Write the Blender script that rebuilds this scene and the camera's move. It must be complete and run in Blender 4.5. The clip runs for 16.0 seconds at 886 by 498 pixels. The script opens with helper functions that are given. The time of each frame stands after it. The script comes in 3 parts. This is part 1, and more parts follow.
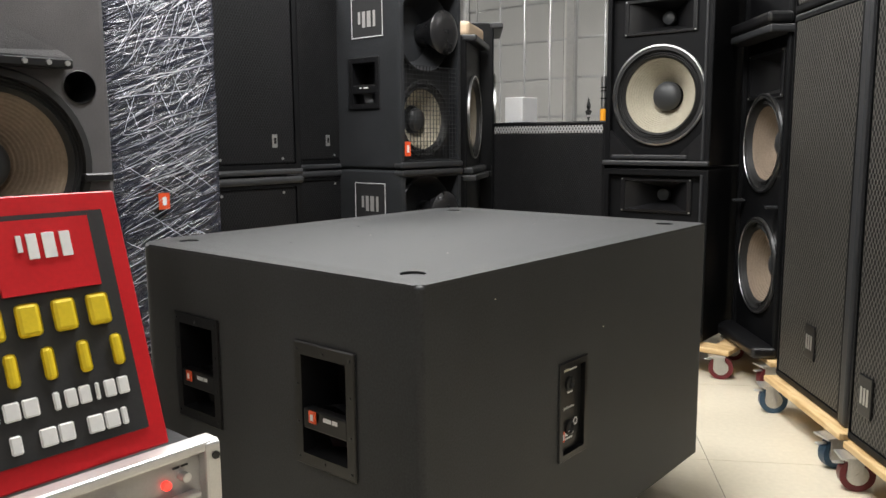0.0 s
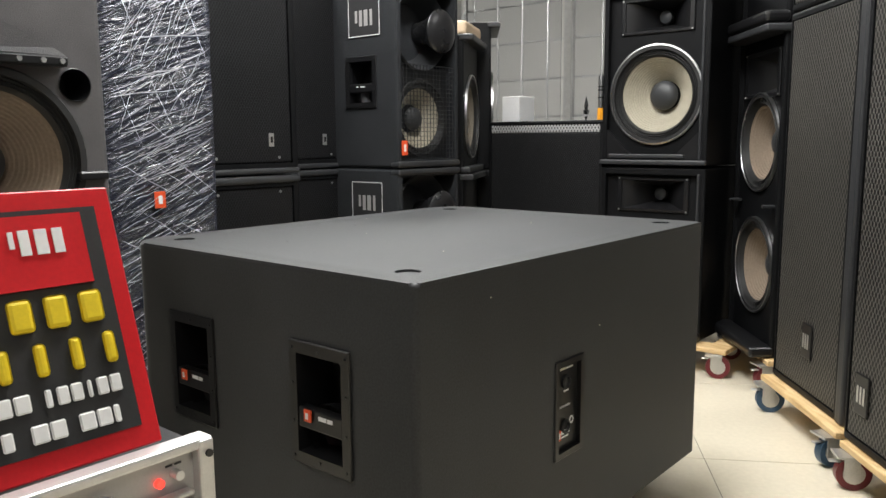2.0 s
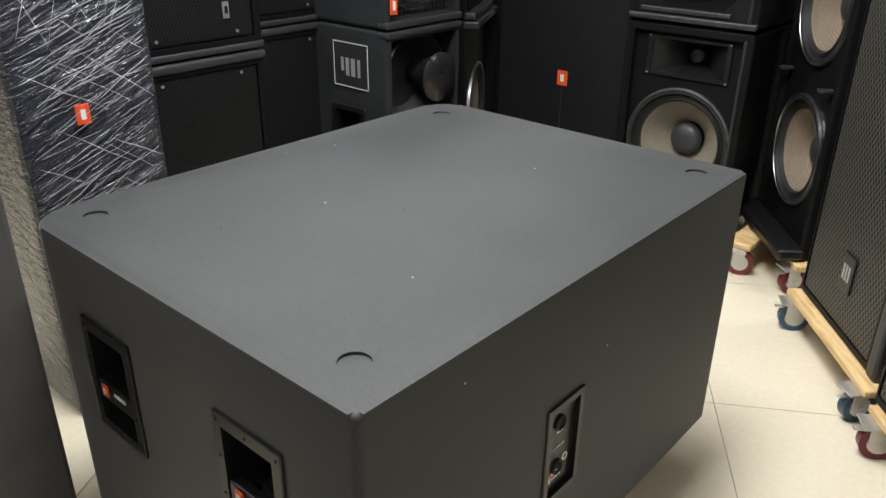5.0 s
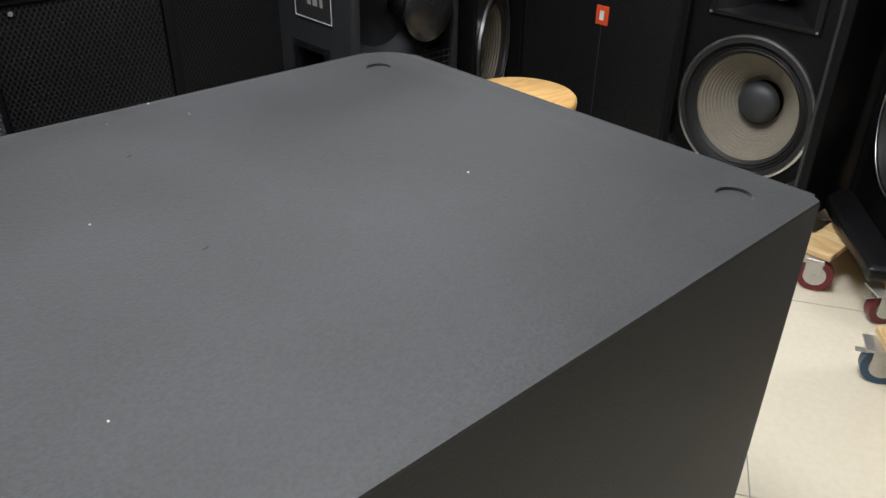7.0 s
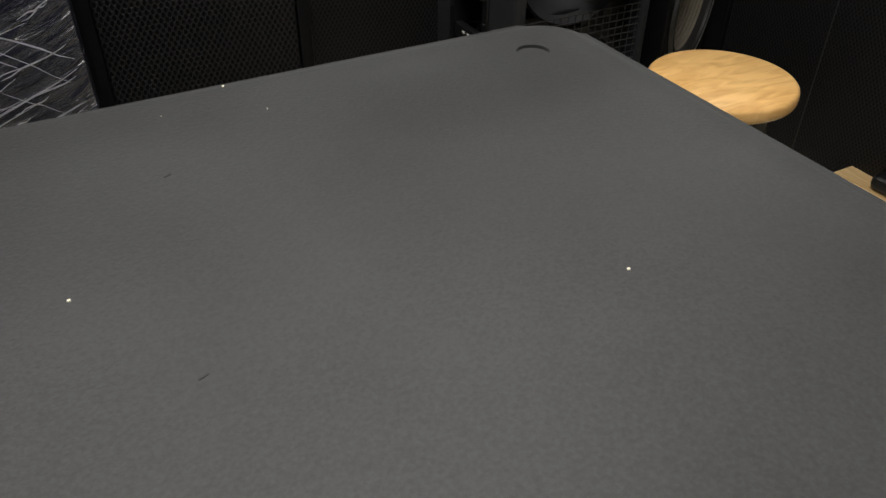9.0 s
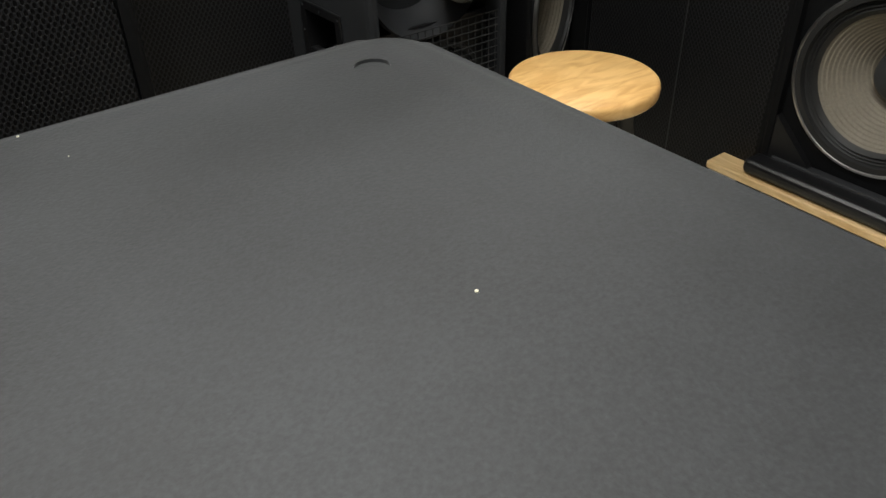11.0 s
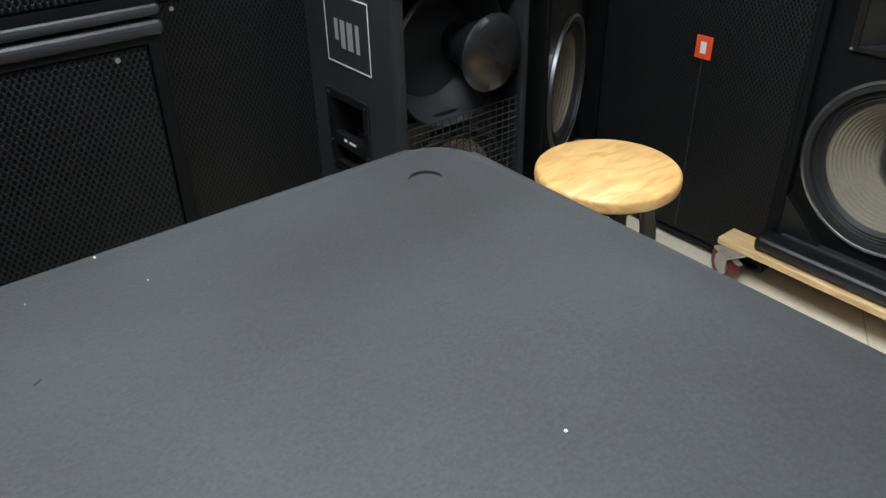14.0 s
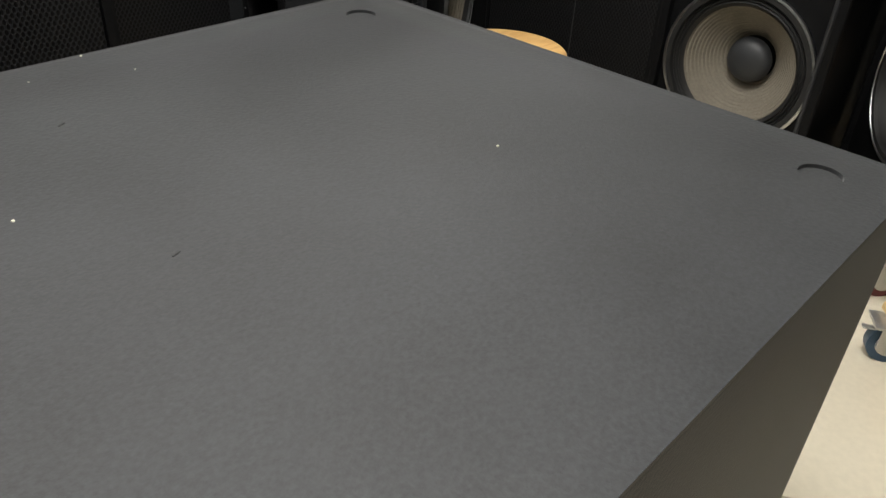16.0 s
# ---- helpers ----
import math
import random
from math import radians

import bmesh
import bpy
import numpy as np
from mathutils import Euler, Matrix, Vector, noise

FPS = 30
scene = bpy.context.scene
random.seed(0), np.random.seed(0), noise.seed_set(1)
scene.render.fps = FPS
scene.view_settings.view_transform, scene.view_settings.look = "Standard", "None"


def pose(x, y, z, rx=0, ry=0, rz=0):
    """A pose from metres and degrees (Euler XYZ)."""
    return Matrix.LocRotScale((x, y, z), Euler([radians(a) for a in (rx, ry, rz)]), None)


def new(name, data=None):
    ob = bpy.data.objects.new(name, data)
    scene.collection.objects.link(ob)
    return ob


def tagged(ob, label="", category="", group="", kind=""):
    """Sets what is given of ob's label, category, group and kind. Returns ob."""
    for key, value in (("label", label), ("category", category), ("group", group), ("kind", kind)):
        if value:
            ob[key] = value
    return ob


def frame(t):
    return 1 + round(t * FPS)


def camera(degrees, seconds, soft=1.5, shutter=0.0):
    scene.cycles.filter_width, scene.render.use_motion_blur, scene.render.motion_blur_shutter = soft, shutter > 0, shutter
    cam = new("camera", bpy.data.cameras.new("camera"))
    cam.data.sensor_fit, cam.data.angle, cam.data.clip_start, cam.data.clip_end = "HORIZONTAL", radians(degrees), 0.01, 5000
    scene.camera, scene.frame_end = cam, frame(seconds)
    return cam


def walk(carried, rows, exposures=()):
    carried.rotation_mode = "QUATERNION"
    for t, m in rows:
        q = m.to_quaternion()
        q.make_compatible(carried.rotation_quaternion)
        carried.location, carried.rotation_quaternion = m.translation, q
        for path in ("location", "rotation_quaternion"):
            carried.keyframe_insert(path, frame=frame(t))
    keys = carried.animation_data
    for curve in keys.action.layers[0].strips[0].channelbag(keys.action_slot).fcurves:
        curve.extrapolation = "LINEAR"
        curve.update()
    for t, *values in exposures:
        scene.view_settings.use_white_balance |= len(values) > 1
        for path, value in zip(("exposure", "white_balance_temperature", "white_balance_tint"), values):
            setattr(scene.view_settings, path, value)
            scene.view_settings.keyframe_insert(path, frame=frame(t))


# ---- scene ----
cam = camera(59.12, 16.0)
PATH = [
    (0, pose(-0.933, -0.839, 1.024, 81.95, 0, -49.79) @ pose(0, 0, 0, 0, 0, -0.39)),
    (0.5, pose(-0.937, -0.838, 1.026, 81.97, 0, -49.82) @ pose(0, 0, 0, 0, 0, -0.41)),
    (1, pose(-0.933, -0.841, 1.024, 81.94, 0, -49.85) @ pose(0, 0, 0, 0, 0, -0.35)),
    (1.5, pose(-0.938, -0.840, 1.023, 81.98, 0, -49.91) @ pose(0, 0, 0, 0, 0, -0.37)),
    (2, pose(-0.928, -0.841, 1.020, 81.95, 0, -49.93) @ pose(0, 0, 0, 0, 0, -0.36)),
    (2.5, pose(-0.924, -0.835, 1.018, 81.67, 0, -49.96) @ pose(0, 0, 0, 0, 0, -0.32)),
    (3, pose(-0.858, -0.815, 0.955, 81.14, 0, -49.92) @ pose(0, 0, 0, 0, 0, -0.32)),
    (3.5, pose(-0.760, -0.718, 0.915, 79.46, 0, -49.96) @ pose(0, 0, 0, 0, 0, -0.20)),
    (3.7, pose(-0.743, -0.705, 0.988, 77.26, 0, -49.87) @ pose(0, 0, 0, 0, 0, -0.19)),
    (6, pose(-0.216, -0.433, 1.412, 60.36, 0, -47.43) @ pose(0, 0, 0, 0, 0, 0.25)),
    (6.5, pose(-0.032, -0.379, 1.328, 60.02, 0, -45.49) @ pose(0, 0, 0, 0, 0, 0.28)),
    (7, pose(0.189, -0.346, 1.248, 59.54, 0, -42.63) @ pose(0, 0, 0, 0, 0, 0.98)),
    (7.5, pose(0.208, -0.215, 1.133, 57.93, 0, -37.31) @ pose(0, 0, 0, 0, 0, 1.65)),
    (8, pose(0.217, -0.169, 1.171, 55.63, 0, -30.84) @ pose(0, 0, 0, 0, 0, 0.94)),
    (8.5, pose(0.335, -0.096, 1.219, 53.87, 0, -27.42) @ pose(0, 0, 0, 0, 0, 0.10)),
    (9, pose(0.472, -0.043, 1.227, 53.09, 0, -28.77) @ pose(0, 0, 0, 0, 0, 0.70)),
    (9.5, pose(0.564, -0.022, 1.206, 53.04, 0, -29.72) @ pose(0, 0, 0, 0, 0, -0.86)),
    (10, pose(0.574, -0.025, 1.142, 55.96, 0, -36.33) @ pose(0, 0, 0, 0, 0, -1.08)),
    (12.5, pose(0.547, 0.080, 1.289, 53.00, 0, -36.61) @ pose(0, 0, 0, 0, 0, -1.70)),
    (13, pose(0.533, 0.125, 1.311, 53.30, 0, -36.83) @ pose(0, 0, 0, 0, 0, -0.91)),
    (13.5, pose(0.523, 0.116, 1.317, 54.83, 0, -37.32) @ pose(0, 0, 0, 0, 0, -0.90)),
    (14, pose(0.513, 0.048, 1.270, 58.23, 0, -37.95) @ pose(0, 0, 0, 0, 0, -1.08)),
    (14.5, pose(0.518, -0.043, 1.184, 61.66, 0, -38.20) @ pose(0, 0, 0, 0, 0, -1.57)),
    (15, pose(0.475, -0.095, 1.156, 62.07, 0, -40.05) @ pose(0, 0, 0, 0, 0, -1.64)),
    (15.5, pose(0.378, -0.120, 1.172, 60.04, 0, -43.98) @ pose(0, 0, 0, 0, 0, 0.45)),
    (16, pose(0.252, -0.125, 1.174, 56.48, 0, -48.51) @ pose(0, 0, 0, 0, 0, 3.57)),
]
walk(cam, PATH, [(0, 0.25, 6600, 10), (3.7, 0.35, 6500, 8), (6, 0.05, 6500, 9), (7, -0.1, 6300, 10), (8, -0.6, 6800, 10), (9.5, -0.65, 6900, 10),
                 (10, -0.5, 6800, 9), (12.5, -0.25, 6400, 6), (13, -0.05, 6000, 6), (14, 0.05, 6000, 6), (15, 0.1, 6400, 7), (16, -0.3, 6800, 9)])

# ---- light: ceiling panels of a shop ----
world = bpy.data.worlds.new("world")
scene.world = world
world.use_nodes = True
world.node_tree.nodes["Background"].inputs[0].default_value = (0.5, 0.55, 0.6, 1)
world.node_tree.nodes["Background"].inputs[1].default_value = 0.15


# ---- materials ----
def mat(name, colour, rough=0.5, metal=0.0, var=0.15, scale=8.0, fine=300.0, bump=0.1, spec=0.5, coat=0.0, dist=0.002):
    m = bpy.data.materials.new(name)
    m.use_nodes = True
    n, l = m.node_tree.nodes, m.node_tree.links
    b = n["Principled BSDF"]
    b.inputs["Roughness"].default_value, b.inputs["Metallic"].default_value = rough, metal
    b.inputs["Specular IOR Level"].default_value, b.inputs["Coat Weight"].default_value = spec, coat
    tc = n.new("ShaderNodeTexCoord")
    big, small = n.new("ShaderNodeTexNoise"), n.new("ShaderNodeTexNoise")
    big.inputs["Scale"].default_value, small.inputs["Scale"].default_value = scale, fine
    big.inputs["Detail"].default_value = 6
    l.new(tc.outputs["Object"], big.inputs["Vector"])
    l.new(tc.outputs["Object"], small.inputs["Vector"])
    ramp = n.new("ShaderNodeMapRange")
    ramp.inputs["From Min"].default_value, ramp.inputs["From Max"].default_value = 0.3, 0.7
    ramp.inputs["To Min"].default_value, ramp.inputs["To Max"].default_value = 1 - var, 1 + var
    mixn = n.new("ShaderNodeMath")
    mixn.operation = "ADD"
    half = n.new("ShaderNodeMath")
    half.operation = "MULTIPLY"
    half.inputs[1].default_value = 0.5
    l.new(big.outputs["Fac"], mixn.inputs[0])
    l.new(small.outputs["Fac"], mixn.inputs[1])
    l.new(mixn.outputs[0], half.inputs[0])
    l.new(half.outputs[0], ramp.inputs["Value"])
    col = n.new("ShaderNodeVectorMath")
    col.operation = "SCALE"
    col.inputs[0].default_value = colour
    l.new(ramp.outputs["Result"], col.inputs["Scale"])
    l.new(col.outputs[0], b.inputs["Base Color"])
    rr = n.new("ShaderNodeMapRange")
    rr.inputs["To Min"].default_value, rr.inputs["To Max"].default_value = max(0.02, rough - 0.08), min(1, rough + 0.08)
    l.new(big.outputs["Fac"], rr.inputs["Value"])
    l.new(rr.outputs["Result"], b.inputs["Roughness"])
    if bump:
        bp = n.new("ShaderNodeBump")
        bp.inputs["Strength"].default_value, bp.inputs["Distance"].default_value = bump, dist
        l.new(small.outputs["Fac"], bp.inputs["Height"])
        l.new(bp.outputs["Normal"], b.inputs["Normal"])
    return m


def dots(name, colour, hole, pitch, size, rough=0.45):
    """Perforated sheet: staggered round holes in the plane of the front."""
    m = mat(name, colour, rough, 0.0, 0.15, 5, 200, 0.05, 0.25)
    n, l = m.node_tree.nodes, m.node_tree.links
    b = n["Principled BSDF"]
    tc = n.new("ShaderNodeTexCoord")
    sq = n.new("ShaderNodeVectorMath")
    sq.operation = "MULTIPLY"
    sq.inputs[1].default_value = (1, 0, 0.6)
    l.new(tc.outputs["Object"], sq.inputs[0])
    rot = n.new("ShaderNodeVectorRotate")
    rot.rotation_type = "Y_AXIS"
    rot.inputs["Angle"].default_value = radians(45)
    l.new(sq.outputs[0], rot.inputs["Vector"])
    vo = n.new("ShaderNodeTexVoronoi")
    vo.inputs["Scale"].default_value, vo.inputs["Randomness"].default_value = 1 / pitch, 0
    l.new(rot.outputs[0], vo.inputs["Vector"])
    th = n.new("ShaderNodeMapRange")
    th.inputs["From Min"].default_value, th.inputs["From Max"].default_value = size, size + 0.08
    l.new(vo.outputs["Distance"], th.inputs["Value"])
    mx = n.new("ShaderNodeMix")
    mx.data_type = "RGBA"
    mx.inputs["A"].default_value = (*hole, 1)
    l.new(th.outputs["Result"], mx.inputs["Factor"])
    old = b.inputs["Base Color"].links[0].from_socket
    l.new(old, mx.inputs["B"])
    l.new(mx.outputs["Result"], b.inputs["Base Color"])
    bp = n.new("ShaderNodeBump")
    bp.inputs["Strength"].default_value, bp.inputs["Distance"].default_value = 0.6, 0.002
    l.new(th.outputs["Result"], bp.inputs["Height"])
    l.new(bp.outputs["Normal"], b.inputs["Normal"])
    return m


def wood_mat(name, c1, c2, rough=0.45, stretch=(2, 14, 14)):
    m = mat(name, c1, rough, 0, 0.1, 6, 120, 0.05)
    n, l = m.node_tree.nodes, m.node_tree.links
    b = n["Principled BSDF"]
    tc, mp, wv = n.new("ShaderNodeTexCoord"), n.new("ShaderNodeMapping"), n.new("ShaderNodeTexNoise")
    mp.inputs["Scale"].default_value = stretch
    wv.inputs["Scale"].default_value, wv.inputs["Detail"].default_value, wv.inputs["Distortion"].default_value = 3, 8, 1.2
    l.new(tc.outputs["Object"], mp.inputs["Vector"])
    l.new(mp.outputs["Vector"], wv.inputs["Vector"])
    rp = n.new("ShaderNodeValToRGB")
    rp.color_ramp.elements[0].position, rp.color_ramp.elements[0].color = 0.32, (*c2, 1)
    rp.color_ramp.elements[1].position, rp.color_ramp.elements[1].color = 0.62, (*c1, 1)
    l.new(wv.outputs["Fac"], rp.inputs["Fac"])
    l.new(rp.outputs["Color"], b.inputs["Base Color"])
    return m


def glow(name, colour, strength):
    m = bpy.data.materials.new(name)
    m.use_nodes = True
    b = m.node_tree.nodes["Principled BSDF"]
    b.inputs["Base Color"].default_value = (*colour, 1)
    b.inputs["Emission Color"].default_value = (*colour, 1)
    b.inputs["Emission Strength"].default_value = strength
    return m


def wrap_mat():
    """Stretch film over a dark cabinet: creases in slanting folds, their glints painted pale."""
    m = bpy.data.materials.new("stretch_film")
    m.use_nodes = True
    n, l = m.node_tree.nodes, m.node_tree.links
    b = n["Principled BSDF"]
    b.inputs["Roughness"].default_value = 0.12
    b.inputs["Coat Weight"].default_value, b.inputs["Coat Roughness"].default_value = 0.8, 0.08
    tc = n.new("ShaderNodeTexCoord")
    heights = []
    for ang, sc, st in ((22, 9, 16), (31, 7, 18), (14, 7, 14)):
        mp, no = n.new("ShaderNodeMapping"), n.new("ShaderNodeTexNoise")
        vr = n.new("ShaderNodeVectorRotate")
        vr.rotation_type = "Y_AXIS"
        vr.inputs["Angle"].default_value = radians(ang)
        mp.inputs["Scale"].default_value = (1, 4, st)
        no.inputs["Scale"].default_value, no.inputs["Detail"].default_value = sc * 0.6, 5
        no.inputs["Distortion"].default_value = 0.7
        l.new(tc.outputs["Object"], vr.inputs["Vector"])
        l.new(vr.outputs["Vector"], mp.inputs["Vector"])
        l.new(mp.outputs["Vector"], no.inputs["Vector"])
        heights.append(no.outputs["Fac"])
    a = n.new("ShaderNodeMath")
    a.operation = "MAXIMUM"
    l.new(heights[0], a.inputs[0])
    l.new(heights[1], a.inputs[1])
    c = n.new("ShaderNodeMath")
    c.operation = "MAXIMUM"
    l.new(a.outputs[0], c.inputs[0])
    l.new(heights[2], c.inputs[1])
    bp = n.new("ShaderNodeBump")
    bp.inputs["Strength"].default_value, bp.inputs["Distance"].default_value = 0.9, 0.014
    l.new(c.outputs[0], bp.inputs["Height"])
    l.new(bp.outputs["Normal"], b.inputs["Normal"])
    l.new(bp.outputs["Normal"], b.inputs["Coat Normal"])
    # pale end of the ramp puts shine on the creases into the colour
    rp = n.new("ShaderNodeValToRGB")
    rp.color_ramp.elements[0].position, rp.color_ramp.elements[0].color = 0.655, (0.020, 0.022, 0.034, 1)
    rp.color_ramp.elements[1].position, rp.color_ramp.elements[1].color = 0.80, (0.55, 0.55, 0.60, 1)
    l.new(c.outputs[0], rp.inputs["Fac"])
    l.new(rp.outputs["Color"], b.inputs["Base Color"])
    return m


M_TOP = mat("textured_black_paint", (0.0222, 0.0238, 0.0256), 0.64, 0, 0.5, 5, 240, 0.5, 0.5, dist=0.0008)
M_TOP.node_tree.nodes["Principled BSDF"].inputs["Sheen Weight"].default_value = 0.28
M_TOP.node_tree.nodes["Principled BSDF"].inputs["Sheen Roughness"].default_value = 0.35
M_MON = mat("charcoal_vinyl", (0.085, 0.081, 0.082), 0.6, 0, 0.3, 6, 400, 0.4, 0.3)
M_CAB = mat("black_cabinet_paint", (0.0050, 0.0052, 0.0058), 0.5, 0, 0.3, 4, 260, 0.3, 0.16, dist=0.001)
M_CARPET = mat("worn_charcoal_carpet", (0.021, 0.0225, 0.025), 0.85, 0, 0.3, 6, 700, 0.6, 0.2)
M_DARK = mat("black_moulded_plastic", (0.0075, 0.0075, 0.0082), 0.35, 0, 0.15, 9, 300, 0.08, 0.5)
M_BELL = mat("glossy_black_bell", (0.014, 0.014, 0.015), 0.28, 0, 0.15, 9, 300, 0.04, 0.6)
M_TRIM = mat("satin_black_edge", (0.025, 0.026, 0.028), 0.42, 0, 0.2, 12, 200, 0.1, 0.5)
M_GRILL = dots("perforated_black_steel", (0.0135, 0.0138, 0.0155), (0.0005, 0.0005, 0.0005), 0.0082, 0.37)
M_GRILL2 = dots("perforated_grey_steel", (0.085, 0.080, 0.072), (0.002, 0.002, 0.002), 0.0125, 0.38, 0.4)
M_STRIP = dots("perforated_pale_strip", (0.32, 0.32, 0.32), (0.03, 0.03, 0.03), 0.012, 0.26, 0.5)
M_CONE = mat("paper_cone", (0.36, 0.33, 0.26), 0.9, 0, 0.18, 7, 150, 0.15, 0.2)
M_CONE2 = mat("brown_paper_cone", (0.23, 0.18, 0.135), 0.9, 0, 0.18, 7, 150, 0.15, 0.2)
# greyer paper, also darkened in its colour to stand for weaker light
M_CONE3 = mat("dimmed_grey_paper_cone", (0.20, 0.178, 0.142), 0.9, 0, 0.18, 7, 150, 0.15, 0.2)
M_CHROME = mat("chrome_ring", (0.60, 0.60, 0.60), 0.32, 1.0, 0.05, 20, 200, 0.02)
M_STEEL = mat("zinc_steel", (0.55, 0.55, 0.54), 0.35, 0.8, 0.12, 30, 200, 0.05)
M_RUBBER = mat("black_rubber", (0.012, 0.012, 0.012), 0.6, 0, 0.2, 30, 200, 0.1)
M_CAP = mat("charcoal_dust_cap", (0.030, 0.032, 0.034), 0.5, 0, 0.2, 20, 300, 0.1)
M_RED = mat("red_paint", (0.55, 0.010, 0.016), 0.4, 0, 0.1, 12, 150, 0.05)
M_ORANGE = mat("orange_badge", (0.75, 0.09, 0.025), 0.4, 0, 0.05, 20, 150, 0.0)
M_WHITE = mat("white_plastic", (0.75, 0.75, 0.75), 0.45, 0, 0.05, 15, 150, 0.03)
M_YELLOW = mat("yellow_foam", (0.70, 0.52, 0.01), 0.6, 0, 0.08, 20, 200, 0.05)
M_BOARD = mat("black_foam_board", (0.016, 0.016, 0.017), 0.7, 0, 0.2, 10, 200, 0.1)
M_SILVER = mat("brushed_silver", (0.62, 0.61, 0.60), 0.38, 0.55, 0.06, 20, 300, 0.05)
M_PANEL = mat("grey_front_plate", (0.42, 0.41, 0.40), 0.42, 0.3, 0.06, 20, 300, 0.05)
M_WINE = mat("wine_red_tyre", (0.13, 0.012, 0.018), 0.35, 0, 0.15, 30, 200, 0.05)
M_BLUE = mat("blue_grey_tyre", (0.032, 0.075, 0.13), 0.45, 0, 0.15, 30, 200, 0.05)
M_PLY = wood_mat("pale_plywood", (0.72, 0.52, 0.27), (0.52, 0.33, 0.14), 0.6)
M_STOOL = wood_mat("varnished_oak", (0.78, 0.50, 0.20), (0.58, 0.31, 0.10), 0.3, (3, 12, 12))
M_TILE = mat("cream_polished_tile", (0.66, 0.60, 0.47), 0.16, 0, 0.06, 3, 60, 0.0, 0.5)
M_GROUT = mat("grey_grout", (0.30, 0.28, 0.24), 0.8, 0, 0.1, 30, 200, 0.1)
M_WALL = mat("grey_wall", (0.17, 0.168, 0.165), 0.7, 0, 0.06, 2, 90, 0.05)
M_CEIL = mat("white_ceiling", (0.75, 0.74, 0.72), 0.8, 0, 0.04, 2, 90, 0.02)
M_CARD = mat("beige_card", (0.62, 0.47, 0.32), 0.7, 0, 0.08, 5, 120, 0.05)
M_FILM = wrap_mat()
M_LED = glow("red_led", (1.0, 0.03, 0.02), 2.5)
M_PANEL_LIGHT = glow("light_panel", (1.0, 0.97, 0.92), 6.0)
M_OUT = glow("glowing_yard_wall", (0.40, 0.39, 0.36), 0.55)
M_GOLD = mat("amber_plastic", (0.72, 0.30, 0.02), 0.35, 0, 0.05, 20, 100, 0.0)
M_CREAM = mat("cream_speck", (0.7, 0.68, 0.55), 0.7, 0, 0.05, 20, 100, 0.0)
M_GLASS = bpy.data.materials.new("window_glass")
M_GLASS.use_nodes = True
M_GLASS.node_tree.nodes["Principled BSDF"].inputs["Transmission Weight"].default_value = 1.0
M_GLASS.node_tree.nodes["Principled BSDF"].inputs["Roughness"].default_value = 0.02


# ---- mesh helpers ----
def finish(name, bm, material, smooth=False):
    me = bpy.data.meshes.new(name)
    bmesh.ops.recalc_face_normals(bm, faces=bm.faces)
    bm.to_mesh(me)
    bm.free()
    me.materials.append(material)
    if smooth:
        for p in me.polygons:
            p.use_smooth = True
        me.set_sharp_from_angle(angle=radians(35))
    return me


def part(name, bm, material, parent=None, label="", smooth=False, m=None):
    """Links a bmesh (or a ready mesh) as one object under a thing."""
    me = bm
    if isinstance(bm, bmesh.types.BMesh):
        me = finish(name, bm, material, smooth)
    ob = new(name, me)
    if parent:
        ob.parent = parent
    if m is not None:
        ob.matrix_basis = m
    if label:
        tagged(ob, label)
    return ob


def box(w, d, h, x=0, y=0, z=0, bevel=0.0, seg=2):
    """A block: centred in x, from y to y + d and from z to z + h."""
    bm = bmesh.new()
    bmesh.ops.create_cube(bm, size=1)
    for v in bm.verts:
        v.co = (v.co.x * w + x, (v.co.y + 0.5) * d + y, (v.co.z + 0.5) * h + z)
    if bevel:
        bmesh.ops.bevel(bm, geom=bm.edges[:], offset=bevel, segments=seg, affect="EDGES", profile=0.5)
    return bm


def tube(r, depth, x=0, y=0, z=0, axis="y", seg=24, r2=None):
    """A round bar from y to y + depth along its axis."""
    bm = bmesh.new()
    bmesh.ops.create_cone(bm, cap_ends=True, segments=seg, radius1=r, radius2=r if r2 is None else r2, depth=depth)
    turn = {"y": Matrix.Rotation(radians(-90), 4, "X"), "x": Matrix.Rotation(radians(90), 4, "Y"), "z": Matrix.Identity(4)}[axis]
    off = {"y": (x, y + depth / 2, z), "x": (x + depth / 2, y, z), "z": (x, y, z + depth / 2)}[axis]
    bmesh.ops.transform(bm, matrix=Matrix.Translation(off) @ turn, verts=bm.verts)
    return bm


def join(*bms):
    out = bmesh.new()
    for b in bms:
        me = bpy.data.meshes.new("t")
        b.to_mesh(me)
        b.free()
        out.from_mesh(me)
        bpy.data.meshes.remove(me)
    return out


def lathe(profile, x=0, z=0, seg=48):
    """Turns (radius, y) pairs round an axis along y through x, z."""
    bm = bmesh.new()
    rings = []
    for r, y in profile:
        rings.append([bm.verts.new((x + r * math.cos(2 * math.pi * i / seg), y, z + r * math.sin(2 * math.pi * i / seg))) for i in range(seg)])
    for a, b in zip(rings, rings[1:]):
        for i in range(seg):
            j = (i + 1) % seg
            bm.faces.new((a[i], a[j], b[j], b[i]))
    if profile[-1][0] < 0.004:
        bmesh.ops.remove_doubles(bm, verts=rings[-1], dist=0.02)
    return bm


